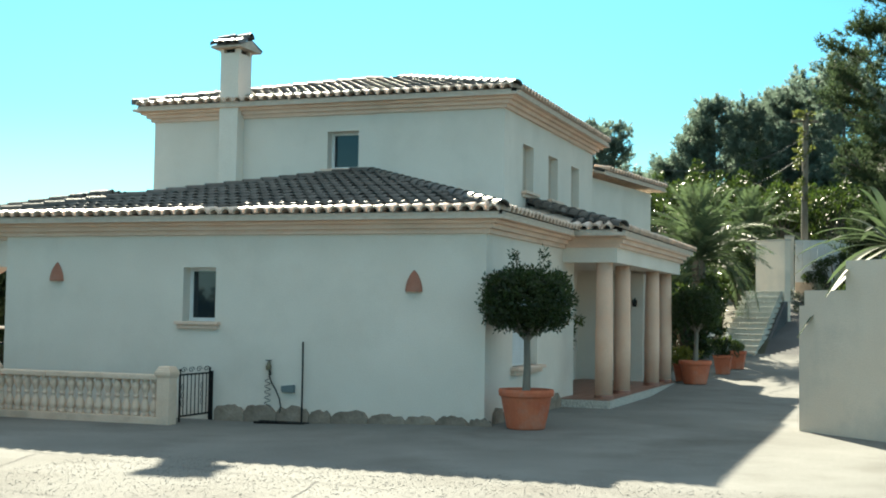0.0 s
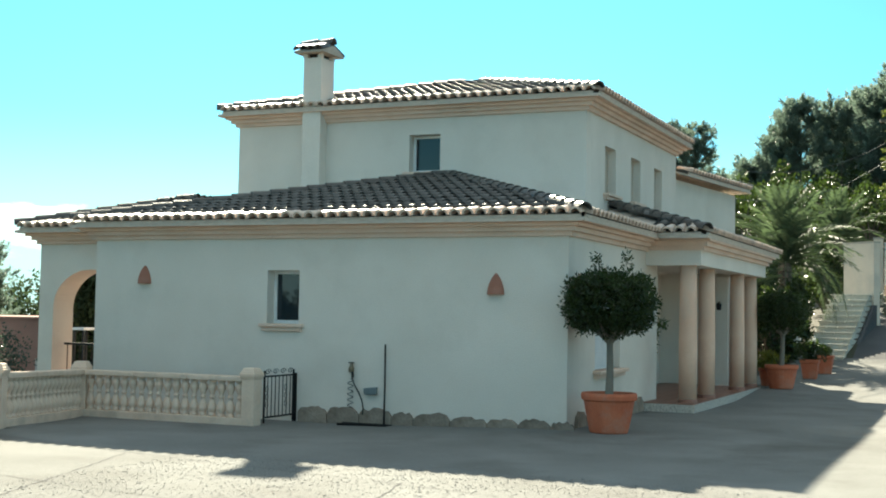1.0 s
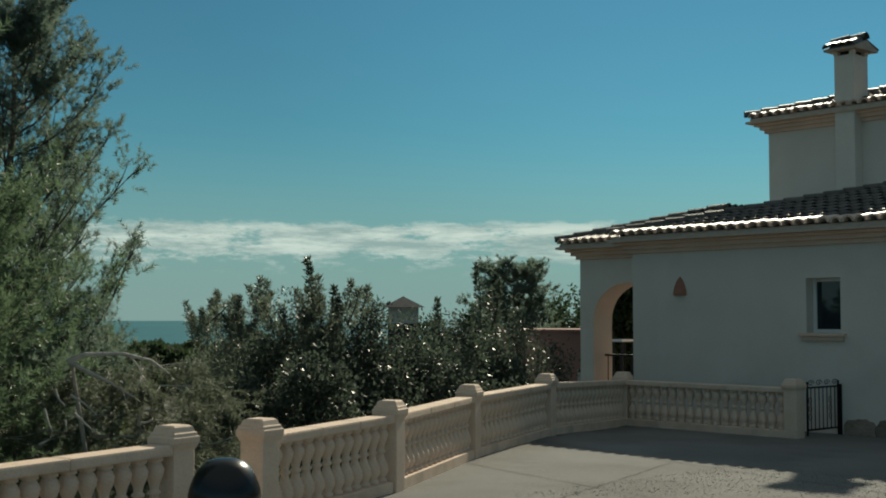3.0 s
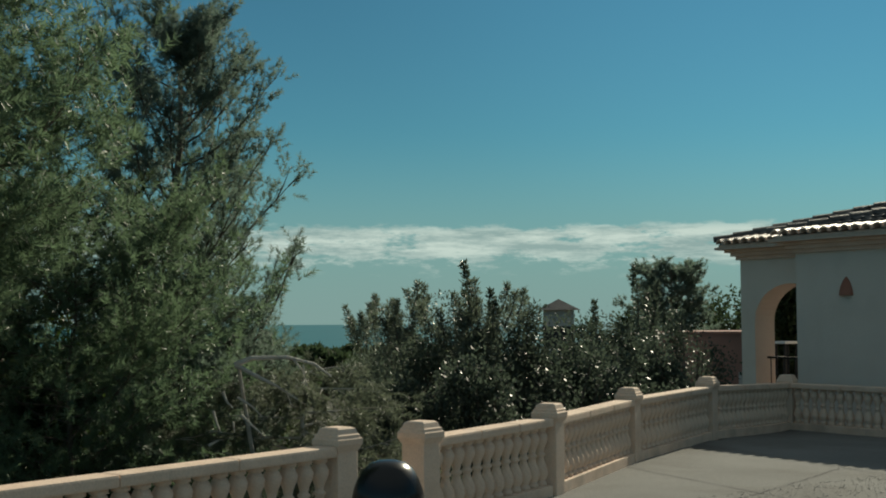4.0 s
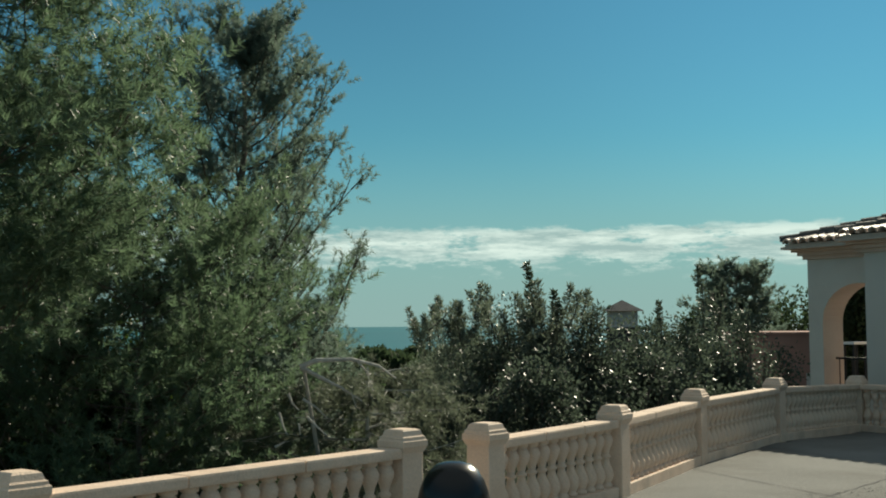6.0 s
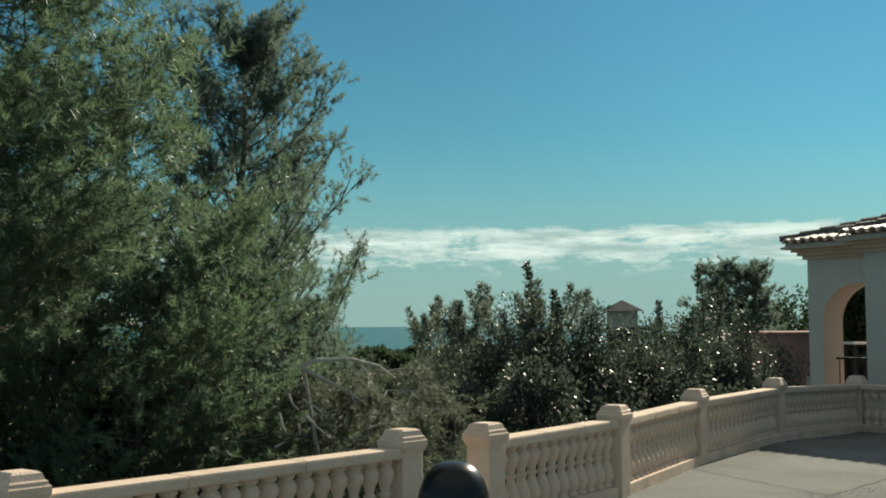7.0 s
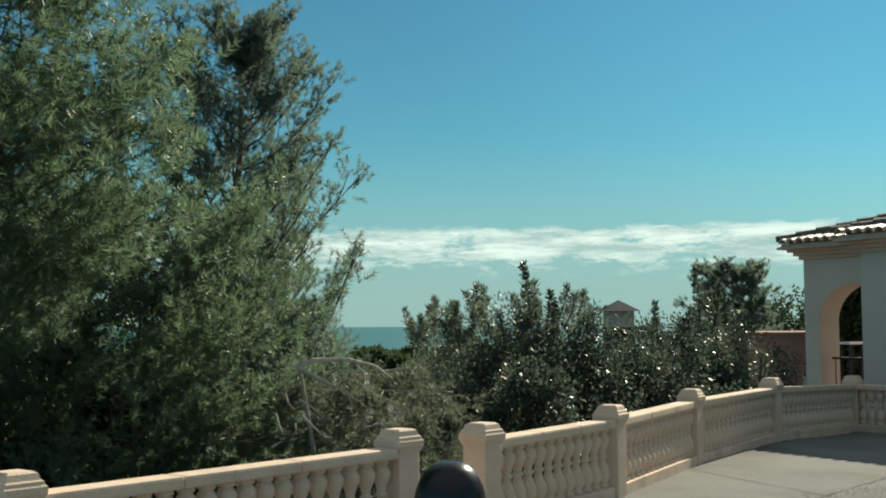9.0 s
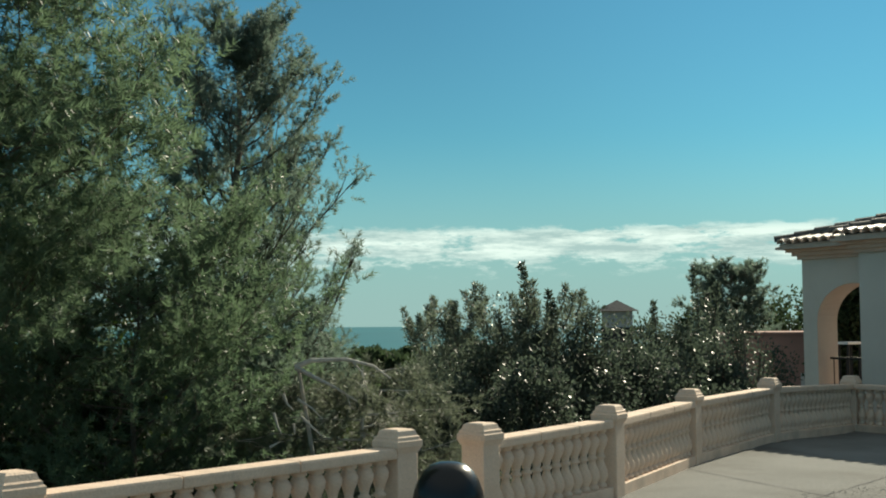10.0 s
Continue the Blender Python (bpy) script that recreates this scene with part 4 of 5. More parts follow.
# ---------------- plants: builders ----------------
def leaf_mesh(name, centres, radii, per, length, width, mat, seed, up=0.0, outward=0.6, needle=False, flat=1.0, hang=0.0):
    """Many small leaves scattered round clump centres."""
    r = np.random.RandomState(seed)
    centres = np.asarray(centres, dtype=float)
    radii = np.broadcast_to(np.asarray(radii, dtype=float), (len(centres),))
    c = np.repeat(centres, per, axis=0)
    rad = np.repeat(radii, per)
    v = r.normal(size=(len(c), 3))
    v /= np.linalg.norm(v, axis=1, keepdims=True) + 1e-9
    p = c + v * (rad * r.uniform(0.15, 1.0, len(c)) ** 0.6)[:, None] * np.array([1, 1, flat])
    d = r.normal(size=(len(c), 3)) * 0.7 + v * outward + np.array([0, 0, up - hang])
    d /= np.linalg.norm(d, axis=1, keepdims=True) + 1e-9
    s = np.cross(d, r.normal(size=(len(c), 3)))
    s /= np.linalg.norm(s, axis=1, keepdims=True) + 1e-9
    L = (length * r.uniform(0.6, 1.25, len(c)))[:, None]
    W = (width * r.uniform(0.7, 1.2, len(c)))[:, None]
    n = len(c)
    if needle:
        verts = np.stack([p - s * W / 2, p + s * W / 2, p + d * L], 1).reshape(-1, 3)
        faces = np.arange(3 * n).reshape(n, 3)
    else:
        bend = np.cross(d, s) * L * 0.12
        verts = np.stack([p, p + d * L * 0.45 + s * W / 2 + bend, p + d * L, p + d * L * 0.45 - s * W / 2 + bend], 1).reshape(-1, 3)
        faces = np.arange(4 * n).reshape(n, 4)
    return mesh_np(name, verts, faces, mat)


def add_mesh(name, me, parent, label=""):
    ob = new(name, me)
    ob.parent = parent
    if label:
        ob["label"] = label
    return ob


def spot(az, dist):
    """World x, y at a bearing (degrees to the left of straight ahead) and distance from the viewing spot."""
    return -math.sin(radians(az)) * dist, math.cos(radians(az)) * dist


def terrain_z(x, y):
    q = HOUSE.inverted() @ Vector((x, y, 0))
    return land(q.x, q.y)


def needle_tufts(name, bases, axes, lengths, per, nl, nw, mat, seed, spread=0.85):
    """Brushes of needles set round the last stretch of each twig."""
    r = np.random.RandomState(seed)
    base, axis = np.repeat(np.asarray(bases, dtype=float), per, axis=0), np.repeat(np.asarray(axes, dtype=float), per, axis=0)
    axis /= np.linalg.norm(axis, axis=1, keepdims=True) + 1e-9
    n = len(base)
    p = base + axis * (np.repeat(np.asarray(lengths, dtype=float), per) * r.uniform(0, 1, n))[:, None]
    side = np.cross(axis, r.normal(size=(n, 3)))
    side /= np.linalg.norm(side, axis=1, keepdims=True) + 1e-9
    d = axis * r.uniform(0.35, 1.0, (n, 1)) + side * spread
    d /= np.linalg.norm(d, axis=1, keepdims=True) + 1e-9
    w = np.cross(d, r.normal(size=(n, 3)))
    w /= np.linalg.norm(w, axis=1, keepdims=True) + 1e-9
    L = (nl * r.uniform(0.65, 1.15, n))[:, None]
    W = (nw * r.uniform(0.7, 1.2, n))[:, None]
    verts = np.stack([p - w * W / 2, p + w * W / 2, p + d * L], 1).reshape(-1, 3)
    return mesh_np(name, verts, np.arange(3 * n).reshape(n, 3), mat)


def bough_pine(az, dist, top, spread, seed, profile, limbs, subs, twigs, tuft, per, nl, nw, mat, label, steep=(0.5, 0.9), lean=(0, 0), bark=BARK, droop=0.0, sub_len=0.36, wood=1.0, loose=0.30):
    """A pine with curved boughs, side branches and needle brushes; profile: (share of the trunk's height, share of the spread)."""
    r = random.Random(seed)
    x, y = spot(az, dist)
    z = terrain_z(x, y)
    height = top - z
    ob = tagged(thing("pine_tree", Matrix.Translation((x, y, z))), label, "tree")
    bm = bmesh.new()
    n = 10
    spine = [Vector((lean[0] * (i / n) ** 2 * height + r.uniform(-1, 1) * 0.012 * height * i / n, lean[1] * (i / n) ** 2 * height + r.uniform(-1, 1) * 0.012 * height * i / n, i / n * height * 0.97 - 0.1)) for i in range(n + 1)]
    r0 = (0.014 * height + 0.03) * wood
    tube(bm, spine, [r0 * (1 - 0.92 * i / n) for i in range(n + 1)], 8)
    ts, rs = [q[0] for q in profile], [q[1] for q in profile]
    bases, axes, lens = [], [], []
    for k in range(limbs):
        t = ts[0] + (0.985 - ts[0]) * ((k + r.random()) / limbs)
        f = t * n
        i = min(int(f), n - 1)
        p0 = spine[i].lerp(spine[i + 1], f - i)
        ang = k * 2.4 + r.uniform(-0.6, 0.6)
        reach = spread * float(np.interp(t, ts, rs)) * r.uniform(0.6, 1.06)
        rise = reach * r.uniform(*steep)
        out = Vector((math.cos(ang), math.sin(ang), 0))
        bow = Vector((r.uniform(-1, 1), r.uniform(-1, 1), 0)) * reach * 0.14
        curve = [p0 + out * reach * q + Vector((0, 0, rise * q ** 1.5)) + bow * math.sin(math.pi * q) for q in (0, 0.25, 0.5, 0.75, 1.0)]
        rr = (0.012 + r0 * 0.16 * (1 - t)) * wood
        tube(bm, curve, [rr, rr * 0.8, rr * 0.6, rr * 0.4, 0.004 * wood], 5)
        for j in range(subs):
            q = 0.22 + 0.78 * (j + r.random()) / subs
            fi = min(int(q * 4), 3)
            b = curve[fi].lerp(curve[fi + 1], q * 4 - fi)
            along = (curve[fi + 1] - curve[fi]).normalized()
            turn = (1 if j % 2 else -1) * r.uniform(0.35, 1.1) * (1.15 - 0.6 * q)
            d = (Matrix.Rotation(turn, 3, "Z") @ along + Vector((0, 0, r.uniform(-0.15, 0.45) - droop))).normalized()
            L = (reach * sub_len * (1.2 - 0.55 * q) + 0.5 * tuft) * r.uniform(0.6, 1.15)
            e = b + d * L
            tube(bm, [b, b.lerp(e, 0.55) - Vector((0, 0, 0.05 * L)), e], [rr * 0.45, rr * 0.28, 0.003 * wood], 4)
            for m in range(twigs):
                g = 0.25 + 0.75 * (m + r.random()) / twigs
                a = (d * 0.7 + Vector((r.gauss(0, 0.5), r.gauss(0, 0.5), r.gauss(0.32, 0.4) - droop * 1.4))).normalized()
                bases.append(b.lerp(e, g) + Vector((r.gauss(0, 1), r.gauss(0, 1), r.gauss(0, 1))) * tuft * loose)
                axes.append(a)
                lens.append(tuft * r.uniform(0.6, 1.25))
    part("trunk", bm, bark, ob)
    add_mesh("crown", needle_tufts("crown", bases, axes, lens, per, nl, nw, mat, seed), ob)
    return ob


def bush(name, az, dist, height, width, seed, leaf=0.10, lw=0.045, per=90, clumps=110, mat=LAUREL, label="", base=None, up=0.3, shoots=0, category="shrub", trunk_mat=BARK, shoot_h=0.9):
    """A broad-leaved bush: several stems, leaf clumps filling a lumpy crown, a few upright shoots."""
    r = random.Random(seed)
    x, y = spot(az, dist)
    z = terrain_z(x, y) if base is None else base
    ob = tagged(thing(name, Matrix.Translation((x, y, z))), label, category)
    bm = bmesh.new()
    centres, rads = [], []
    shoot_c, shoot_r = [], []
    lobes = [(r.uniform(0, 6.28), r.uniform(0.4, 1.0), r.uniform(0.55, 1.0)) for _ in range(7)]
    for k in range(clumps):
        a, rr, hh = lobes[k % 7]
        ang = a + r.gauss(0, 0.35)
        u = r.random() ** 0.8
        h = height * hh * (0.12 + 0.88 * u)
        rad = width / 2 * rr * math.sqrt(max(0.05, 1 - (2 * u - 0.95) ** 2 * 0.85)) * r.uniform(0.55, 1.0)
        centres.append((math.cos(ang) * rad, math.sin(ang) * rad, h))
        rads.append(height * 0.09 * r.uniform(0.6, 1.3))
        if k % 3 == 0:
            c = Vector(centres[-1])
            tube(bm, [(0, 0, -0.1), (c.x * 0.35, c.y * 0.35, c.z * 0.5), c], [0.05, 0.025, 0.008], 5)
    for k in range(shoots):
        ang, rr = r.uniform(0, 6.28), width * 0.38 * r.random()
        b = Vector((math.cos(ang) * rr, math.sin(ang) * rr, height * r.uniform(0.75, 0.92)))
        tip = b + Vector((r.gauss(0, 0.14), r.gauss(0, 0.14), shoot_h * r.uniform(0.6, 1.1)))
        tube(bm, [b, b.lerp(tip, 0.5) + Vector((0.03, 0, 0)), tip], [0.014, 0.009, 0.004], 4)
        for q in range(14):
            shoot_c.append(b.lerp(tip, q / 13))
            shoot_r.append(0.13 * (1.12 - q / 15))
    part("trunk", bm, trunk_mat, ob)
    add_mesh("crown", leaf_mesh("crown", centres, rads, per, leaf, lw, mat, seed, up=up, outward=0.7), ob)
    if shoot_c:
        add_mesh("shoot_foliage", leaf_mesh("shoot_foliage", shoot_c, shoot_r, 20, leaf, lw, mat, seed + 1, up=0.9, outward=0.7), ob)
    return ob


def frond_mesh(name, length, droop, leaflets, leaf_len, leaf_w, seed, mat):
    """One arching feather-shaped palm leaf along +x."""
    r = random.Random(seed)
    bm = bmesh.new()
    pts = []
    for i in range(13):
        t = i / 12
        pts.append(Vector((length * t * (1 - 0.25 * droop * t * t), 0, length * (0.55 * t - (0.55 + droop) * t * t * 0.75))))
    tube(bm, pts, [0.022 * (1 - 0.85 * i / 12) for i in range(13)], 5)
    for k in range(leaflets):
        t = 0.12 + 0.88 * k / leaflets
        f = t * 12
        i = min(int(f), 11)
        p = pts[i].lerp(pts[i + 1], f - i)
        d = (pts[i + 1] - pts[i]).normalized()
        L = leaf_len * (0.35 + 0.65 * math.sin(math.pi * min(1, t * 0.9 + 0.12))) * r.uniform(0.85, 1.1)
        for s in (-1, 1):
            tip = p + Vector((d.x * 0.65, s * 0.8, d.z * 0.65 + 0.28 - r.uniform(0.1, 0.55))) * L
            w = d * leaf_w
            bm.faces.new([bm.verts.new(v) for v in (p - w / 2, p.lerp(tip, 0.5) + w * 0.4 + Vector((0, 0, 0.02)), tip, p.lerp(tip, 0.5) - w * 0.6)])
    return finish(name, bm, mat)


def palm(x, y, z, trunk_h, fronds, length, seed, label, leaf_len=0.42, mat=PALM_LEAF, trunk_r=0.2):
    r = random.Random(seed)
    ob = tagged(thing("palm_tree", Matrix.Translation((x, y, z))), label, "palm tree")
    bm = bmesh.new()
    rings = max(3, int(trunk_h / 0.18))
    prof = []
    for k in range(rings):
        h = trunk_h * k / rings
        prof += [(trunk_r * 1.10, h), (trunk_r * 0.92, h + trunk_h / rings * 0.9)]
    lathe(bm, [(trunk_r, -0.3)] + prof + [(trunk_r * 0.6, trunk_h + 0.12)], 10)
    part("trunk", bm, BARK, ob)
    kinds = [frond_mesh("frond", length, dr, 34, leaf_len, 0.055, seed + i, mat) for i, dr in enumerate((0.10, 0.30, 0.50, 0.80))]
    for k in range(fronds):
        u = k / fronds
        me = kinds[min(3, int(u * 4))]
        el = 78 - 92 * u + r.uniform(-8, 8)
        share("frond", me, ob, Matrix.Translation((0, 0, trunk_h)) @ Matrix.Rotation(k * 2.4 + r.uniform(-0.2, 0.2), 4, "Z") @ Matrix.Rotation(radians(-el), 4, "Y"))
    return ob


# ---------------- pots and topiary ----------------
def pot(name, X, Y, r_top, h, label, square=False, z=None):
    ob = tagged(thing(name, HOUSE @ place(X, Y, 0, land(X, Y) if z is None else z)), label, "plant pot")
    bm = bmesh.new()
    prof = [(r_top * 0.66, 0.0), (r_top * 0.70, 0.02), (r_top * 0.84, h * 0.5), (r_top * 0.92, h * 0.80), (r_top, h * 0.84), (r_top * 1.02, h * 0.93), (r_top, h), (r_top * 0.90, h), (r_top * 0.88, h - 0.05)]
    lathe(bm, prof, 4 if square else 28)
    if square:
        bmesh.ops.rotate(bm, verts=bm.verts, cent=(0, 0, 0), matrix=Matrix.Rotation(radians(45), 3, "Z"))
    part("pot_body", bm, TERRACOTTA, ob, smooth=False)
    part("earth", lathe(bmesh.new(), [(r_top * 0.87, h - 0.07), (r_top * 0.87, h - 0.045), (r_top * 0.3, h - 0.03)], 4 if square else 20), SOIL, ob, m=Matrix.Rotation(radians(45), 4, "Z") if square else None)
    return ob


def topiary(X, Y, pot_h, crown_z, crown_r, crown_h, seed, label, horns=False, trunk=BARK, lean=0.0, leaves=10500):
    """Clipped standard tree growing out of a pot."""
    r = random.Random(seed)
    ob = tagged(thing("topiary_tree", HOUSE @ place(X, Y, 0, land(X, Y) + pot_h - 0.06)), label, "tree")
    cz = crown_z - pot_h + 0.06
    bm = bmesh.new()
    tube(bm, [(0, 0, -0.02), (0.01 + lean * 0.3, 0, cz * 0.4), (lean, 0.01, cz * 0.75), (lean, 0, cz)], [0.062, 0.050, 0.046, 0.05], 10)
    for k in range(7):
        a = k * 0.9
        tube(bm, [(lean, 0, cz * 0.82), (lean + 0.28 * math.cos(a) * crown_r, 0.28 * math.sin(a) * crown_r, cz), (lean + 0.6 * math.cos(a) * crown_r, 0.6 * math.sin(a) * crown_r, cz + crown_h * 0.25)], [0.035, 0.02, 0.008], 6)
    part("trunk", bm, trunk, ob)
    nr = np.random.RandomState(seed)
    n = leaves // 10
    v = nr.uniform(-1, 1, size=(n * 6, 3))
    q = (np.abs(v) ** 3.2).sum(axis=1) ** (1 / 3.2)
    v = v[(q < 1) & (q > 0.45)][:n]
    lump = 1 + 0.05 * np.sin(v[:, 0] * 7 + 1) * np.cos(v[:, 2] * 6) + 0.04 * np.sin(v[:, 1] * 11)
    c = v * lump[:, None] * np.array([crown_r * 0.93, crown_r * 0.93, crown_h / 2 * 0.88])
    c += np.array([lean, 0, cz + crown_h / 2 * 0.82])
    if horns:
        extra = []
        for hx in (-0.20, 0.25):
            for q in range(10):
                extra.append((lean + hx * crown_r * 1.5 + r.uniform(-0.02, 0.02), r.uniform(-0.05, 0.05), cz + crown_h * 0.86 + q * 0.028))
        c = np.concatenate([c, np.array(extra)])
    add_mesh("crown", leaf_mesh("crown", c, 0.075, 10, 0.062, 0.030, TOPIARY, seed, up=0.25, outward=0.9), ob, "clipped dense dark green foliage")
    return ob


pot("plant_pot", 0.63, -0.02, 0.39, 0.56, "large round terracotta pot beside the house corner")
topiary(0.63, -0.02, 0.56, 1.42, 0.66, 0.98, 21, "clipped bay tree with a square-headed crown in a pot", horns=True, lean=0.0, trunk=WOOD_POLE, leaves=16000)
pot("plant_pot", 1.35, 10.95, 0.36, 0.52, "round terracotta pot at the end of the porch")
topiary(1.35, 10.95, 0.52, 1.30, 0.56, 0.98, 22, "clipped round-headed bay tree in a pot", lean=0.02, trunk=WOOD_POLE, leaves=7000)
pot("plant_pot", 0.98, 11.5, 0.22, 0.40, "small terracotta pot with a yellowing plant")
pot("plant_pot", 1.60, 13.7, 0.30, 0.46, "square terracotta planter on the drive", square=True)
pot("plant_pot", 1.75, 15.3, 0.30, 0.46, "square terracotta planter standing in the sun", square=True)


def pot_plant(name, X, Y, z, r, h, mat, seed, label, leaf=0.09, flowers=False):
    ob = tagged(thing(name, HOUSE @ place(X, Y, 0, land(X, Y) + z)), label, "plant")
    rr = random.Random(seed)
    c = [(rr.gauss(0, r * 0.5), rr.gauss(0, r * 0.5), h * rr.random()) for _ in range(36)]
    bm = bmesh.new()
    for p in c[::2]:
        tube(bm, [(0, 0, -0.04), p], [0.008, 0.003], 4)
    part("stem", bm, BARK, ob)
    add_mesh("leaves", leaf_mesh("leaves", c, 0.08, 26, leaf, leaf * 0.4, mat, seed, up=0.5), ob)
    if flowers:
        add_mesh("blossom", leaf_mesh("blossom", [(p[0], p[1], p[2] + h * 0.3) for p in c[:10]], 0.06, 22, 0.05, 0.04, PETAL, seed + 1), ob, "white blossom")
    return ob


pot_plant("potted_shrub", 0.98, 11.5, 0.36, 0.24, 0.34, YELLOW_LEAF, 31, "bushy yellow-green plant in a small pot")
pot_plant("flowering_plant", 1.60, 13.7, 0.42, 0.24, 0.42, TOPIARY, 32, "small plant with white blossom in a planter", flowers=True)
pot_plant("potted_shrub", 1.75, 15.3, 0.42, 0.16, 0.20, IVY, 33, "low green plant in a planter")
pot("plant_pot", -0.45, 5.75, 0.17, 0.30, "terracotta pot standing on the porch", z=0.157)
hang = tagged(thing("porch_plant", HOUSE @ place(-0.45, 5.75, 0, 0.45)), "tall yellowish leafy plant growing in a porch pot", "plant")
rr = random.Random(8)
cs = [(rr.gauss(0, 0.16), rr.gauss(0, 0.16), rr.uniform(0.5, 1.25)) for _ in range(50)]
bm = bmesh.new()
for p in cs[::3]:
    tube(bm, [(0, 0, -0.06), (p[0] * 0.3, p[1] * 0.3, p[2] * 0.6), p], [0.010, 0.007, 0.003], 4)
part("stem", bm, BARK, hang)
add_mesh("leaves", leaf_mesh("leaves", cs, 0.10, 26, 0.10, 0.04, IVY, 9, hang=0.5), hang)

# ---------------- garden stairs, ramp side, gate at the top ----------------
SX, SY, SZ = 0.66, 19.4, 0.46
stairs = tagged(thing("garden_stairs", HOUSE @ place(SX, SY, -5.0)), "pale stone garden stairs climbing beside the ramp", "stairs")
STEP_H, STEP_D, STEP_N = 0.165, 0.36, 12
rng = random.Random(11)
for k in range(STEP_N):
    part("riser_block", boxed((0.0, 1.10, k * STEP_D, STEP_N * STEP_D + 0.6, -0.4 if k == 0 else SZ + k * STEP_H - 0.02, SZ + (k + 1) * STEP_H - 0.05)), STEP_STONE, stairs)
    a = -0.04
    for w in (rng.uniform(0.3, 0.5), rng.uniform(0.3, 0.45), 2):
        b = min(a + w, 1.14)
        part("tread_slab", boxed((a, b - 0.012, k * STEP_D - 0.04, (k + 1) * STEP_D + 0.02, SZ + (k + 1) * STEP_H - 0.05, SZ + (k + 1) * STEP_H + rng.uniform(-0.006, 0.008)), bevel=0.010), STEP_STONE, stairs)
        a = b
bm = bmesh.new()
prof = [(-0.05, -0.3), (-0.05, SZ - 0.32), (STEP_N * STEP_D, SZ + STEP_N * STEP_H - 0.32), (STEP_N * STEP_D + 0.4, SZ + STEP_N * STEP_H - 0.32), (STEP_N * STEP_D + 0.4, -0.3)]
sides = [[bm.verts.new((x, y, z)) for y, z in prof] for x in (1.145, 1.25)]
bm.faces.new(sides[0])
bm.faces.new(sides[1][::-1])
for i in range(5):
    j = (i + 1) % 5
    bm.faces.new((sides[0][i], sides[1][i], sides[1][j], sides[0][j]))
part("stair_string", bm, RAMP, stairs)


def slab(name, label, a, b, z0, z1, thick, mat, category="wall", kind=""):
    """An upright wall from a to b (world bearing, distance)."""
    (xa, ya), (xb, yb) = spot(*a), spot(*b)
    d = math.hypot(xb - xa, yb - ya)
    ob = tagged(thing(name, Matrix.Translation((xa, ya, 0)) @ Matrix.Rotation(math.atan2(yb - ya, xb - xa), 4, "Z")), label, category, kind=kind)
    part("wall_body", boxed((0, d, 0, thick, z0, z1 - 0.05), bevel=0.01), mat, ob)
    part("coping", boxed((-0.02, d + 0.02, -0.02, thick + 0.02, z1 - 0.05, z1), bevel=0.008), MORTAR, ob)
    return ob


slab("garden_wall", "whitewashed garden wall at the head of the stairs", (-14.2, 42.0), (-15.45, 41.0), 0.8, 4.12, 0.25, WHITE_WALL)
slab("gate_pillar", "rendered pillar beside the entrance gate", (-15.45, 46.0), (-15.85, 46.0), 1.5, 4.55, 0.4, WHITE_WALL, "pillar")
egate = tagged(thing("entrance_gate", Matrix.Translation((*spot(-15.9, 47.0), 2.95)) @ Matrix.Rotation(radians(-14), 4, "Z")), "pale blue-grey sheet-metal entrance gate", "gate")
for k in range(8):
    part("panel", boxed((k * 0.26, k * 0.26 + 0.252, 0, 0.04, 0.05, 1.42), bevel=0.006), GATE_METAL, egate)
part("top_rail", boxed((0, 2.08, -0.02, 0.06, 1.42, 1.48)), GATE_METAL, egate)
part("bottom_rail", boxed((0, 2.08, -0.02, 0.06, -0.05, 0.05)), GATE_METAL, egate)
part("gate_foot", boxed((0, 2.08, 0.0, 0.05, -0.6, -0.05)), MORTAR, egate)

# ---------------- utility pole with ivy and cables ----------------
ux, uy = spot(-16.3, 47.5)
uz = terrain_z(ux, uy)
upole = tagged(thing("utility_pole", Matrix.Translation((ux, uy, uz))), "weathered wooden utility pole wrapped in ivy at the top", "utility pole")
PT = 1.65 + 47.5 * 0.158 - uz
part("shaft", tube(bmesh.new(), [(0, 0, -0.3), (0, 0, PT * 0.5), (0.05, 0, PT)], [0.14, 0.12, 0.10], 10), WOOD_POLE, upole)
iv = random.Random(3)
part("crossarm", boxed((-0.5, 0.5, -0.05, 0.05, PT - 0.35, PT - 0.25)), WOOD_POLE, upole)
ivy = tagged(thing("pole_ivy", Matrix.Translation((ux, uy, uz))), "yellow-green ivy climbing the utility pole", "climber")
part("vine", tube(bmesh.new(), [(0.11 * math.cos(k), 0.13 * math.sin(k), k * PT / 24) for k in range(25)], 0.012, 5), BARK, ivy)
add_mesh("leaves", leaf_mesh("leaves", [(iv.gauss(0, 0.16) - 0.1, iv.gauss(0, 0.14), PT * (1 - 0.5 * iv.random() ** 1.7)) for _ in range(46)], 0.12, 20, 0.10, 0.07, IVY, 5), ivy)


def cable(a, b, sag, r=0.012):
    a, b = Vector(a), Vector(b)
    pts = [a.lerp(b, i / 24) - Vector((0, 0, sag * 4 * (i / 24) * (1 - i / 24))) for i in range(25)]
    ob = new("overhead_cable", finish("overhead_cable", tube(bmesh.new(), pts, r, 5), RUBBER))
    return tagged(ob, "thin overhead cable slung from the pole", "cable", "overhead cables")


hx, hy, hz = HOUSE @ Vector((-0.9, 17.0, 4.8))
cable((ux, uy, uz + PT - 0.9), (hx, hy, hz + 0.9), 0.5)
cable((ux, uy, uz + PT - 1.5), (hx, hy, hz + 0.1), 0.6)
ex, ey = spot(-24, 60)
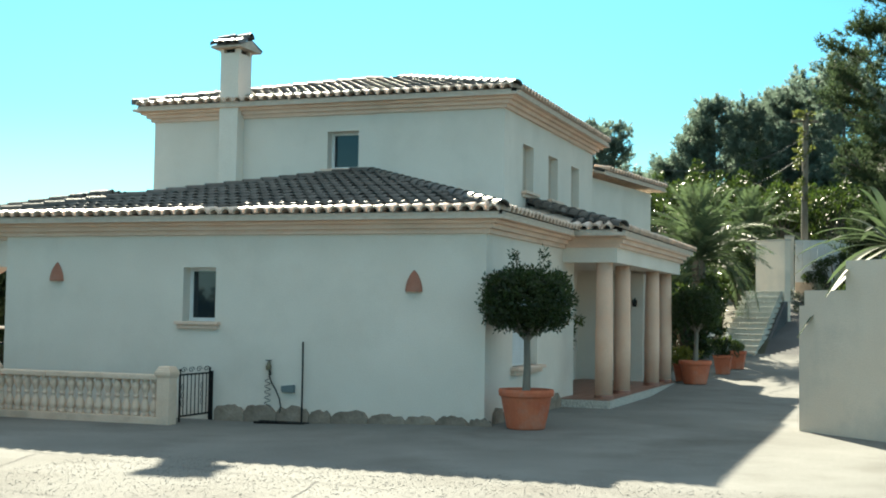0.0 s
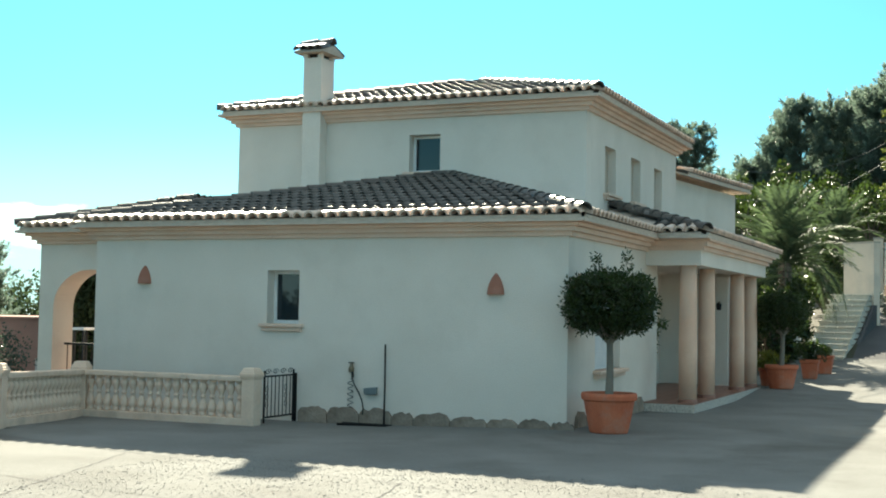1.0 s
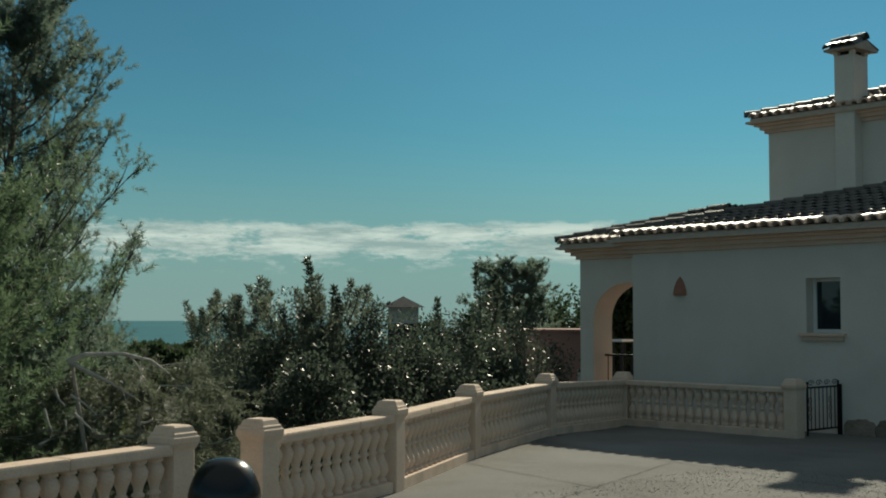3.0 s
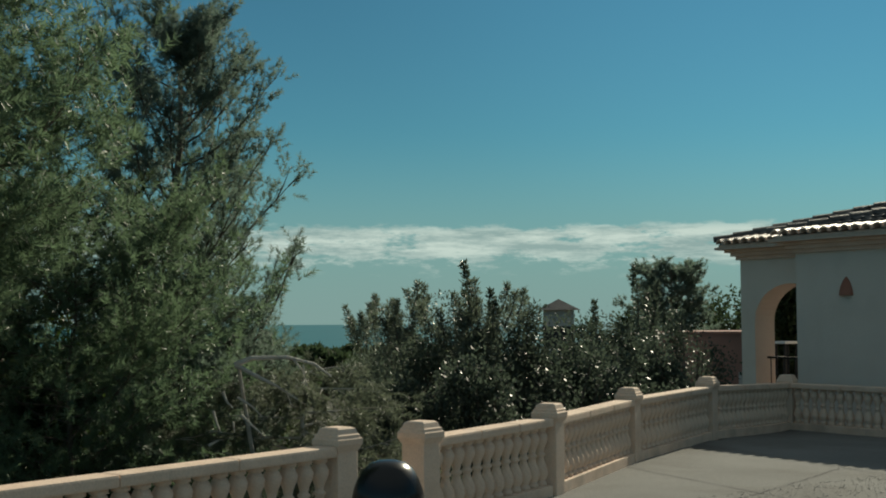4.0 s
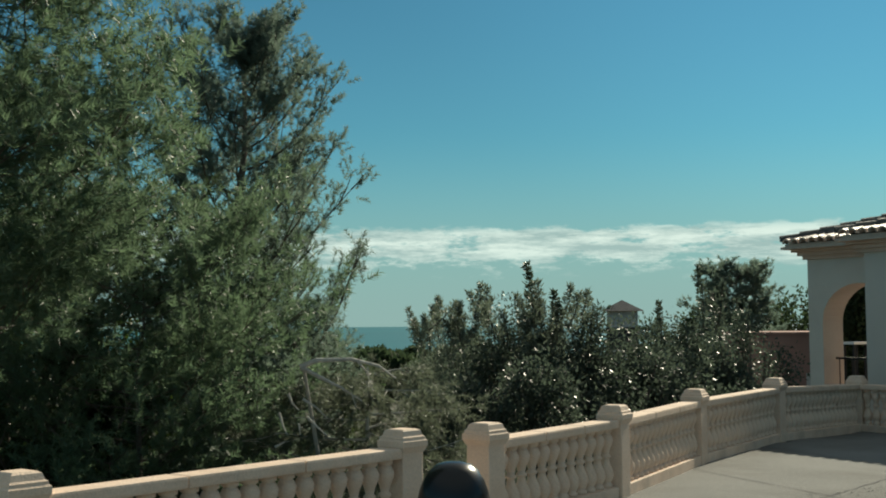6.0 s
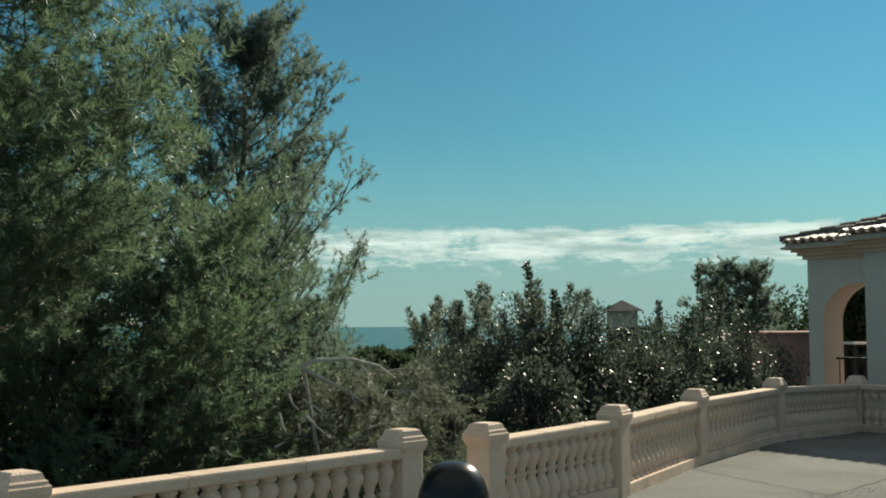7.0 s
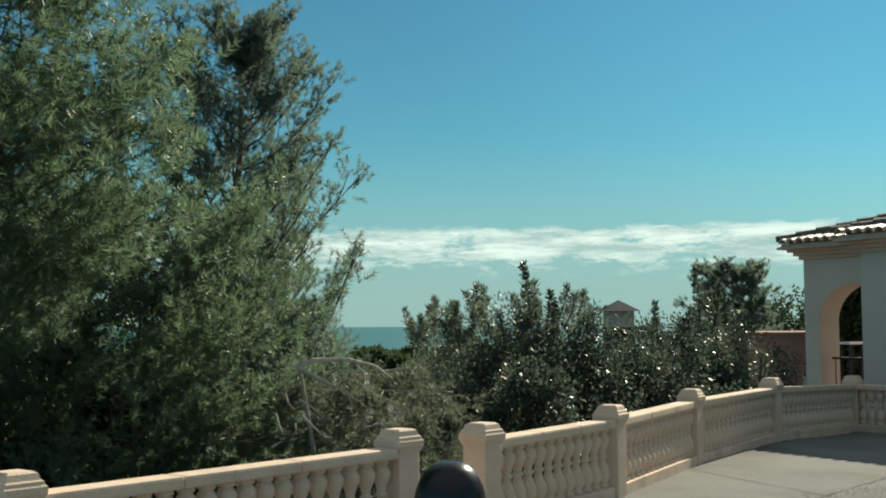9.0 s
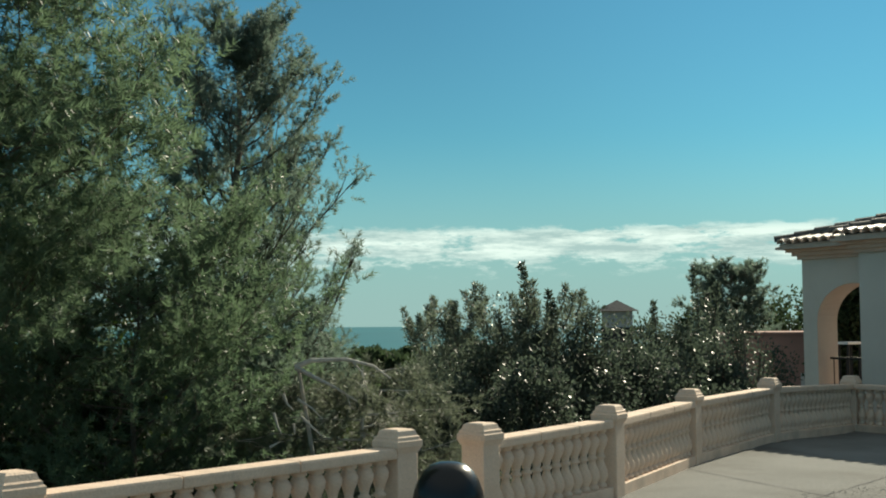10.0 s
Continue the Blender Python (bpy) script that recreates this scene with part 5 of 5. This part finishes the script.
cable((ux, uy, uz + PT - 0.9), (ex, ey, uz + PT + 2.0), 0.6)

# ---------------- palms and planting round the stairs ----------------
px, py = spot(-11.7, 37.5)
palm(px, py, 0.6, 2.6, 54, 2.5, 41, "large date palm with arching green fronds", 0.5)
px, py = spot(-14.0, 47.0)
palm(px, py, 2.2, 2.2, 34, 2.1, 42, "second date palm with sunlit pale green fronds", 0.45)
px, py = spot(-10.2, 35.5)
palm(px, py, 0.5, 1.4, 24, 1.7, 43, "low palm growing under the taller one", 0.4)
bush("shrub", -11.2, 33.5, 2.0, 2.6, 51, 0.14, 0.06, 40, 90, TOPIARY, "dark dense shrub beside the garden stairs")
bush("shrub", -11.9, 36.3, 2.3, 2.4, 52, 0.14, 0.06, 40, 90, TOPIARY, "dark evergreen shrub beside the garden stairs")
bush("shrub", -10.3, 36.0, 3.0, 3.0, 53, 0.14, 0.06, 40, 90, TOPIARY, "tall dark shrub behind the house")
bush("shrub", -17.6, 46.5, 1.9, 2.2, 54, 0.12, 0.05, 40, 80, TOPIARY, "dark shrub beside the entrance gate")
bush("flowering_shrub", -18.2, 30.0, 2.4, 1.6, 55, 0.08, 0.04, 36, 60, TOPIARY, "leafy shrub with white blossom above the boundary wall")
bush("shrub", -11.7, 38.6, 3.0, 1.7, 57, 0.13, 0.055, 44, 120, TOPIARY, "dark dense shrub covering the bank beside the garden stairs")
bush("shrub", -13.4, 44.0, 2.6, 2.2, 58, 0.13, 0.055, 44, 110, TOPIARY, "dark shrub behind the whitewashed garden wall")
bush("dry_shrub", -16.6, 42.5, 1.0, 2.4, 56, 0.09, 0.03, 36, 70, DRY_PINE, "dry brownish shrub at the foot of the gate")


# spiky plant leaning over the boundary wall
def spiky(x, y, z, n, length, seed, label):
    r = random.Random(seed)
    ob = tagged(thing("yucca_plant", Matrix.Translation((x, y, z))), label, "plant")
    part("trunk", tube(bmesh.new(), [(0, 0, -1.2), (0.02, 0, -0.5), (0, 0, 0.0)], [0.10, 0.09, 0.08], 9), BARK, ob)
    for k in range(n):
        a, el = k * 2.4, radians(85 - 115 * (k / n) + r.uniform(-8, 8))
        L = length * r.uniform(0.8, 1.1)
        bm = bmesh.new()
        rows = []
        for i in range(9):
            t = i / 8
            e = el - t * t * 0.9
            rad = L * t
            p = Vector((math.cos(el) * rad * (1 - 0.1 * t), 0, math.sin(el) * rad - 0.42 * L * t * t))
            w = 0.085 * (1 - t) ** 0.6 * (0.6 + t) + 0.002
            rows.append([bm.verts.new(p + Vector((0, -w, 0.012))), bm.verts.new(p), bm.verts.new(p + Vector((0, w, 0.012)))])
        for u, v in zip(rows, rows[1:]):
            bm.faces.new((u[0], u[1], v[1], v[0]))
            bm.faces.new((u[1], u[2], v[2], v[1]))
        part("leaf", bm, PALM_LEAF, ob, m=Matrix.Rotation(a, 4, "Z"))
    return ob


yx, yy = spot(-20.1, 19.2)
spiky(yx, yy, 2.70, 42, 1.75, 7, "spiky yucca with long arching leaves above the boundary wall")

# ---------------- pines on the hill ----------------
OPEN_CROWN = ((0.12, 0.75), (0.4, 1.0), (0.7, 0.85), (0.9, 0.5), (1.0, 0.2))
for i, (az, dist, top, sp) in enumerate(((-9.5, 84, 10.8, 1.6), (-10.5, 80, 11.0, 1.7), (-11.5, 78, 13.0, 1.5), (-12.4, 76, 14.3, 2.0), (-13.6, 80, 13.6, 1.6), (-14.5, 74, 13.8, 2.2),
                                         (-15.6, 72, 14.3, 2.0), (-16.6, 70, 14.4, 2.2), (-17.9, 66, 14.8, 2.4), (-13.9, 92, 13.8, 2.0), (-16.2, 86, 15.0, 2.2))):
    bough_pine(az, dist, top, sp, 100 + i, OPEN_CROWN, 32, 6, 6, 0.46, 26, 0.26, 0.052, HILL_PINE, "dark green pine standing on the hillside", steep=(0.35, 1.0), lean=(0.02 * (i % 3 - 1), 0))
for i in range(26):
    az, dist = -8.6 - 0.45 * i, 54 + (i * 7.3) % 18
    bush("hill_shrub", az, dist, 2.0 + (i * 0.37) % 1.5, 3.6, 140 + i, 0.22, 0.09, 36, 50, TOPIARY, "dark scrub covering the hillside under the pines")
bough_pine(-20.9, 44, 17.0, 2.5, 120, ((0.10, 0.7), (0.4, 1.0), (0.8, 0.9), (1.0, 0.4)), 84, 8, 8, 0.42, 26, 0.20, 0.038, PINE_COOL, "tall dark pine overhanging the drive", steep=(0.0, 0.6))
bough_pine(-24.0, 42, 13.0, 3.6, 121, OPEN_CROWN, 50, 7, 6, 0.45, 30, 0.22, 0.036, HILL_PINE, "tall dark pine overhanging the drive")
bough_pine(-7.4, 60, 10.7, 1.35, 122, ((0.4, 0.8), (0.7, 1.0), (0.9, 0.8), (1.0, 0.5)), 40, 6, 6, 0.34, 34, 0.18, 0.034, HILL_PINE, "pine crown rising behind the house roof", steep=(0.1, 0.7))

# ---------------- the sea side: hedge trees, pines ----------------
hedge = [  # bearing, distance, top height over eye level, width, kind, shoots
    (38.6, 21.0, 0.30, 1.5, OLIVE, 9), (37.0, 19.5, 0.55, 1.8, OLIVE, 12), (35.4, 18.2, 0.50, 1.9, LAUREL, 1), (33.8, 18.0, 0.45, 2.0, OLIVE, 14),
    (32.3, 18.6, 0.25, 2.0, LAUREL, 1), (30.8, 19.0, 0.22, 2.2, LAUREL, 1), (29.2, 19.2, 0.08, 2.2, LAUREL, 1), (27.4, 19.6, 0.27, 2.2, LAUREL, 2),
    (25.6, 20.6, 0.25, 2.2, LAUREL, 1), (24.0, 22.0, 0.20, 2.2, LAUREL, 0), (36.6, 16.2, -0.55, 2.2, LAUREL, 0), (33.2, 16.0, -0.35, 2.4, LAUREL, 0), (30.0, 17.0, -0.3, 2.4, LAUREL, 0), (26.6, 18.2, -0.2, 2.4, LAUREL, 0)]
for i, (az, dist, top, w, mt, sh) in enumerate(hedge):
    gx, gy = spot(az, dist)
    gz = terrain_z(gx, gy)
    silvery = mt is OLIVE
    bush("hedge_tree", az, dist, 1.58 + top - gz, w, 200 + i, 0.085 if silvery else 0.075, 0.020 if silvery else 0.036, 84 if silvery else 66, 190, mt,
         "silvery upright tree beyond the balustrade" if silvery else "glossy-leaved evergreen tree beyond the balustrade", up=1.2 if silvery else 0.35, shoots=sh, category="tree", shoot_h=0.5 if silvery else 0.95)

# trees farther off
bough_pine(24.6, 40, 3.5, 1.25, 230, ((0.45, 0.9), (0.7, 1.0), (0.9, 0.8), (1.0, 0.55)), 44, 6, 7, 0.24, 34, 0.13, 0.024, HILL_PINE, "rounded umbrella pine in the distance", steep=(0.1, 0.5))
for i, (az, dist, top, w) in enumerate(((20.8, 48, 1.7, 4.0), (22.3, 46, 1.35, 3.6), (25.6, 50, 0.8, 4.5), (28.0, 55, 0.5, 5.0), (17.0, 44, 2.8, 5.0))):
    gx, gy = spot(az, dist)
    bush("far_tree", az, dist, 1.65 + top - terrain_z(gx, gy), w, 240 + i, 0.20, 0.10, 46, 110, PINE_COOL, "dark evergreen tree in the distance", category="tree")
for i, (az, dist, top, w) in enumerate(((40.8, 150, -2.6, 9), (41.9, 120, -1.8, 8), (43.2, 130, -1.0, 9), (39.6, 110, -2.2, 8), (38.6, 130, -2.4, 9), (44.5, 110, -0.6, 9), (40.2, 75, -1.6, 6), (42.4, 70, -1.2, 6), (36.5, 120, -1.5, 9), (34.0, 130, -1.5, 9))):
    gx, gy = spot(az, dist)
    bush("far_tree", az, dist, max(1.5, 1.65 + top - terrain_z(gx, gy)), w, 260 + i, 0.5, 0.28, 40, 90, PINE_COOL, "dark wood of evergreen trees on the slope to the sea", category="tree")

for i, (az, dist, w) in enumerate(((19.2, 32, 2.2), (17.9, 33, 2.8))):
    gx, gy = spot(az, dist)
    bush("garden_tree", az, dist, 3.9 - terrain_z(gx, gy), w, 280 + i, 0.16, 0.09, 50, 240, PINE_COOL, "dense dark tree standing beyond the arched terrace", category="tree")

# the big pines by the balustrade
bough_pine(58.4, 10.5, 7.6, 1.55, 300, ((0.36, 0.80), (0.5, 0.95), (0.75, 1.0), (0.9, 0.8), (1.0, 0.5)), 84, 10, 9, 0.20, 40, 0.10, 0.0092, PINE, "large pine with brownish green needles beside the balustrade", steep=(-0.1, 0.75), droop=0.16, sub_len=0.42, wood=0.55, loose=0.8)
bough_pine(47.9, 15.0, 5.5, 1.72, 311, ((0.30, 1.0), (0.52, 0.85), (0.69, 0.80), (0.83, 0.58), (0.97, 0.2)), 64, 8, 9, 0.16, 44, 0.07, 0.0085, HILL_PINE, "pine with thin upright boughs beside the balustrade", steep=(0.6, 1.15), lean=(0.03, 0.015), sub_len=0.36, loose=0.5)
bough_pine(51.9, 13.0, 2.7, 2.1, 302, ((0.12, 0.9), (0.5, 1.0), (0.8, 0.8), (1.0, 0.4)), 60, 8, 9, 0.19, 36, 0.085, 0.010, PINE, "dense dark pine in deep shade", steep=(0.1, 0.8), droop=0.05, wood=0.6, loose=0.7)
bough_pine(57.5, 14.5, 3.6, 2.6, 303, ((0.06, 0.9), (0.5, 1.0), (0.8, 0.8), (1.0, 0.4)), 52, 7, 8, 0.22, 28, 0.10, 0.012, PINE_COOL, "dense dark pine in deep shade", steep=(0.1, 0.6))
bough_pine(47.3, 14.0, 2.2, 1.45, 305, ((0.06, 0.9), (0.5, 1.0), (0.8, 0.8), (1.0, 0.4)), 46, 7, 8, 0.18, 40, 0.08, 0.009, HILL_PINE, "young dense pine under the taller ones", steep=(0.1, 0.5))
bough_pine(41.8, 12.6, 1.42, 1.1, 304, ((0.08, 0.9), (0.5, 1.0), (0.8, 0.9), (1.0, 0.6)), 46, 6, 8, 0.17, 40, 0.085, 0.0085, DRY_PINE, "greyish drooping young pine with bare pale twigs", steep=(-0.1, 0.35), droop=0.45, bark=PALE_BARK)
bough_pine(39.2, 11.6, 0.45, 0.75, 306, ((0.08, 0.9), (0.5, 1.0), (0.8, 0.9), (1.0, 0.6)), 26, 5, 7, 0.17, 40, 0.085, 0.0085, DRY_PINE, "low greyish young pine behind the balustrade gap", steep=(0.0, 0.4), droop=0.35)

# thick undergrowth on the slope behind the pines
for i, (az, dist, top, w) in enumerate(((44.8, 18.5, -0.1, 3.0), (47.5, 18.0, 0.4, 3.2), (50.2, 17.5, 0.7, 3.4), (53.0, 17.5, 0.9, 3.4), (56.0, 17.0, 1.2, 3.4), (59.0, 16.5, 1.2, 3.4), (48.8, 14.8, -0.9, 3.0), (54.5, 14.0, -0.6, 3.0), (59.5, 13.5, -0.5, 3.0))):
    gx, gy = spot(az, dist)
    bush("undergrowth_shrub", az, dist, 1.65 + top - terrain_z(gx, gy), w, 320 + i, 0.10, 0.045, 46, 200, TOPIARY, "dark dense shrub filling the slope under the pines")

# a dead bough with bare twigs
bx, by = spot(43.4, 11.5)
bz = terrain_z(bx, by)
dead = tagged(thing("dead_branch", Matrix.Translation((bx, by, bz))), "bare pale dead branches hanging over the bush", "branch")
across = Vector((math.cos(radians(43.4)), math.sin(radians(43.4)), 0))


def dead_wood(name, pts, r0):
    path = [across * u + Vector((-0.25 * u * u, 0.1 * u, z - bz)) for u, z in pts]
    part(name, tube(bmesh.new(), path, [1.25 * r0 * (1 - 0.7 * i / (len(path) - 1)) for i in range(len(path))], 6), PALE_BARK, dead)


behind = Vector((-across.y, across.x, 0))
part("stem", tube(bmesh.new(), [across * 0.1 + behind * 0.9 + Vector((0, 0, -0.05)), across * -0.1 + behind * 0.75 + Vector((0, 0, (1.1 - bz) * 0.55)), across * -0.27 + Vector((0, 0, 1.27 - bz))], [0.03, 0.024, 0.016], 6), PALE_BARK, dead)
dead_wood("bough", ((-0.27, 1.27), (-0.14, 1.33), (0.16, 1.335), (0.42, 1.27), (0.60, 1.15)), 0.022)
dead_wood("bough", ((-0.27, 1.27), (-0.12, 1.18), (0.06, 1.08), (0.26, 0.95)), 0.020)
dead_wood("twig", ((0.06, 1.08), (0.16, 1.02), (0.20, 0.90)), 0.010)
dead_wood("twig", ((0.20, 1.33), (0.30, 1.22), (0.36, 1.05)), 0.009)
dead_wood("twig", ((-0.36, 1.03), (-0.33, 0.94), (-0.28, 0.88)), 0.013)
dead_wood("twig", ((-0.25, 0.98), (-0.14, 0.90), (-0.05, 0.80)), 0.012)
dead_wood("twig", ((-0.22, 0.82), (-0.13, 0.72), (-0.05, 0.64)), 0.012)
dead_wood("twig", ((-0.43, 0.86), (-0.40, 0.74), (-0.37, 0.66)), 0.012)
dead_wood("twig", ((-0.28, 0.76), (-0.27, 0.66)), 0.009)
dead_wood("twig", ((-0.46, 0.55), (-0.38, 0.60)), 0.011)

# ---------------- neighbouring buildings ----------------
nb = tagged(thing("red_building", Matrix.Translation((*spot(21.6, 33.0), 0)) @ Matrix.Rotation(radians(8), 4, "Z")), "low red-rendered building beyond the hedge", "building")
gz = terrain_z(*spot(21.6, 33.0))
part("wall", boxed((-2.2, 3.2, 0, 4.0, gz - 0.4, 1.30)), RED_WALL, nb)
part("coping", boxed((-2.25, 3.25, -0.05, 4.05, 1.30, 1.36)), RED_WALL, nb)
part("annex", boxed((0.15, 1.2, -0.9, -0.004, gz - 0.4, 0.35)), FAR_WHITE, nb, "white low annex")


def far_house(az, dist, w, d, z0, z1, label, roof_h=0.8, mat=FAR_WHITE, turn=20):
    ob = tagged(thing("far_house", Matrix.Translation((*spot(az, dist), 0)) @ Matrix.Rotation(radians(turn), 4, "Z")), label, "house")
    part("wall", boxed((-w / 2, w / 2, -d / 2, d / 2, z0, z1)), mat, ob)
    bm = bmesh.new()
    e = [bm.verts.new((sx * (w / 2 + 0.3), sy * (d / 2 + 0.3), z1)) for sx, sy in ((-1, -1), (1, -1), (1, 1), (-1, 1))]
    t = bm.verts.new((0, 0, z1 + roof_h))
    bm.faces.new(e[::-1])
    for i in range(4):
        bm.faces.new((e[i], e[(i + 1) % 4], t))
    part("roof", bm, SHADED_TILE, ob)
    for k in (-0.25, 0.25):
        x = k * w
        wd = part("window", boxed((x - 0.4, x + 0.4, -d / 2 - 0.02, -d / 2 + 0.05, z1 - 1.9, z1 - 0.8)), DARK_ROOM, ob)
    return ob


far_house(29.6, 62, 1.5, 1.5, -4.0, 2.2, "small tower house with a pyramid tiled roof", 0.55, turn=30)
far_house(45.2, 180, 9, 7, -9, -1.2, "distant white house above the sea", 1.0)
far_house(42.6, 170, 6, 5, -9, -3.0, "distant white house among trees", 0.8)
far_house(40.4, 140, 5, 5, -9, -4.6, "distant pale house among dark trees", 0.8)

# ---------------- kettle barbecue by the posts ----------------
gx, gy = spot(38.3, 7.9)
bbq = tagged(thing("kettle_barbecue", Matrix.Translation((gx, gy, 0.0))), "black glossy kettle barbecue with its lid on", "barbecue")
part("lid", lathe(bmesh.new(), [(0.222, 0.53), (0.226, 0.56), (0.216, 0.61), (0.192, 0.675), (0.155, 0.735), (0.112, 0.770), (0.06, 0.787), (0.005, 0.790)], 32), ENAMEL, bbq, smooth=True)
part("bowl", lathe(bmesh.new(), [(0.06, 0.30), (0.14, 0.34), (0.195, 0.43), (0.222, 0.525)], 32), ENAMEL, bbq, smooth=True)
for k in range(3):
    a = k * 2.094
    part("leg", tube(bmesh.new(), [(0.10 * math.cos(a), 0.10 * math.sin(a), 0.36), (0.23 * math.cos(a), 0.23 * math.sin(a), 0.0)], 0.012, 8), IRON, bbq)

# ---------------- loose gravel on the sunny part of the yard ----------------
def build_gravel(n=15000):
    r = np.random.RandomState(77)
    X = r.uniform(-2.8, 7.0, n)
    Y = -5.0 - 7.5 * r.beta(1.1, 1.6, n)
    keep = ((X + 1.5) * -0.919 + (Y + 15.6) * -0.395) < -0.6
    X, Y = X[keep], Y[keep]
    n = len(X)
    Z = local_height(X, Y) + 0.012 * np.sin(X * 0.9 + 1.3) * np.sin(Y * 0.7) * 0.6
    size = r.gamma(3.0, 0.0014, n) + 0.003
    base = np.array([(1, 0, 0), (0, 1, 0), (-1, 0, 0), (0, -1, 0), (0, 0, 0.35), (0, 0, -0.4)])
    tri = np.array([(0, 1, 4), (1, 2, 4), (2, 3, 4), (3, 0, 4), (1, 0, 5), (2, 1, 5), (3, 2, 5), (0, 3, 5)])
    a = r.uniform(0, 6.28, n)
    shape = base[None] * (size[:, None] * r.uniform(0.7, 1.25, (n, 1)))[:, :, None] * r.uniform(0.75, 1.25, (n, 6, 3))
    x = shape[:, :, 0] * np.cos(a)[:, None] - shape[:, :, 1] * np.sin(a)[:, None]
    y = shape[:, :, 0] * np.sin(a)[:, None] + shape[:, :, 1] * np.cos(a)[:, None]
    verts = np.stack([x + X[:, None], y + Y[:, None], shape[:, :, 2] + Z[:, None] + 0.002], -1).reshape(-1, 3)
    faces = (tri[None] + (np.arange(n) * 6)[:, None, None]).reshape(-1, 3)
    ob = new("gravel", mesh_np("gravel", verts, faces, GRAVEL))
    ob.matrix_world = HOUSE
    tagged(ob, "loose pale gravel scattered over the yard", "gravel", kind="stuff")


build_gravel()

# ---------------- joints between the yard's concrete slabs ----------------
def build_joints():
    for k, (x0, y0, x1, y1) in enumerate(((-6.2, -4.9, 1.5, -6.6), (-4.9, -7.4, 3.0, -8.9), (-3.6, -9.9, 4.0, -11.2), (-3.4, -5.6, -1.7, -10.4), (0.4, -6.3, 1.6, -11.0))):
        n = 40
        verts, faces = [], []
        r = random.Random(60 + k)
        dx, dy = x1 - x0, y1 - y0
        ln = math.hypot(dx, dy)
        nx, ny = -dy / ln, dx / ln
        for i in range(n + 1):
            t = i / n
            j = r.uniform(-0.012, 0.012)
            w = 0.007 * r.uniform(0.5, 1.4)
            for sgn in (-1, 1):
                x, y = x0 + dx * t + nx * (j + sgn * w), y0 + dy * t + ny * (j + sgn * w)
                z = land(x, y) + 0.0072 * math.sin(x * 0.9 + 1.3) * math.sin(y * 0.7) + 0.006
                verts.append((x, y, z))
        for i in range(n):
            faces.append((2 * i, 2 * i + 2, 2 * i + 3, 2 * i + 1))
        ob = new("paving_joint", mesh_np("paving_joint", np.array(verts), np.array(faces), RAMP))
        ob.matrix_world = HOUSE
        tagged(ob, "dark cracked joint between the yard's concrete slabs", "joint", kind="structure")


build_joints()
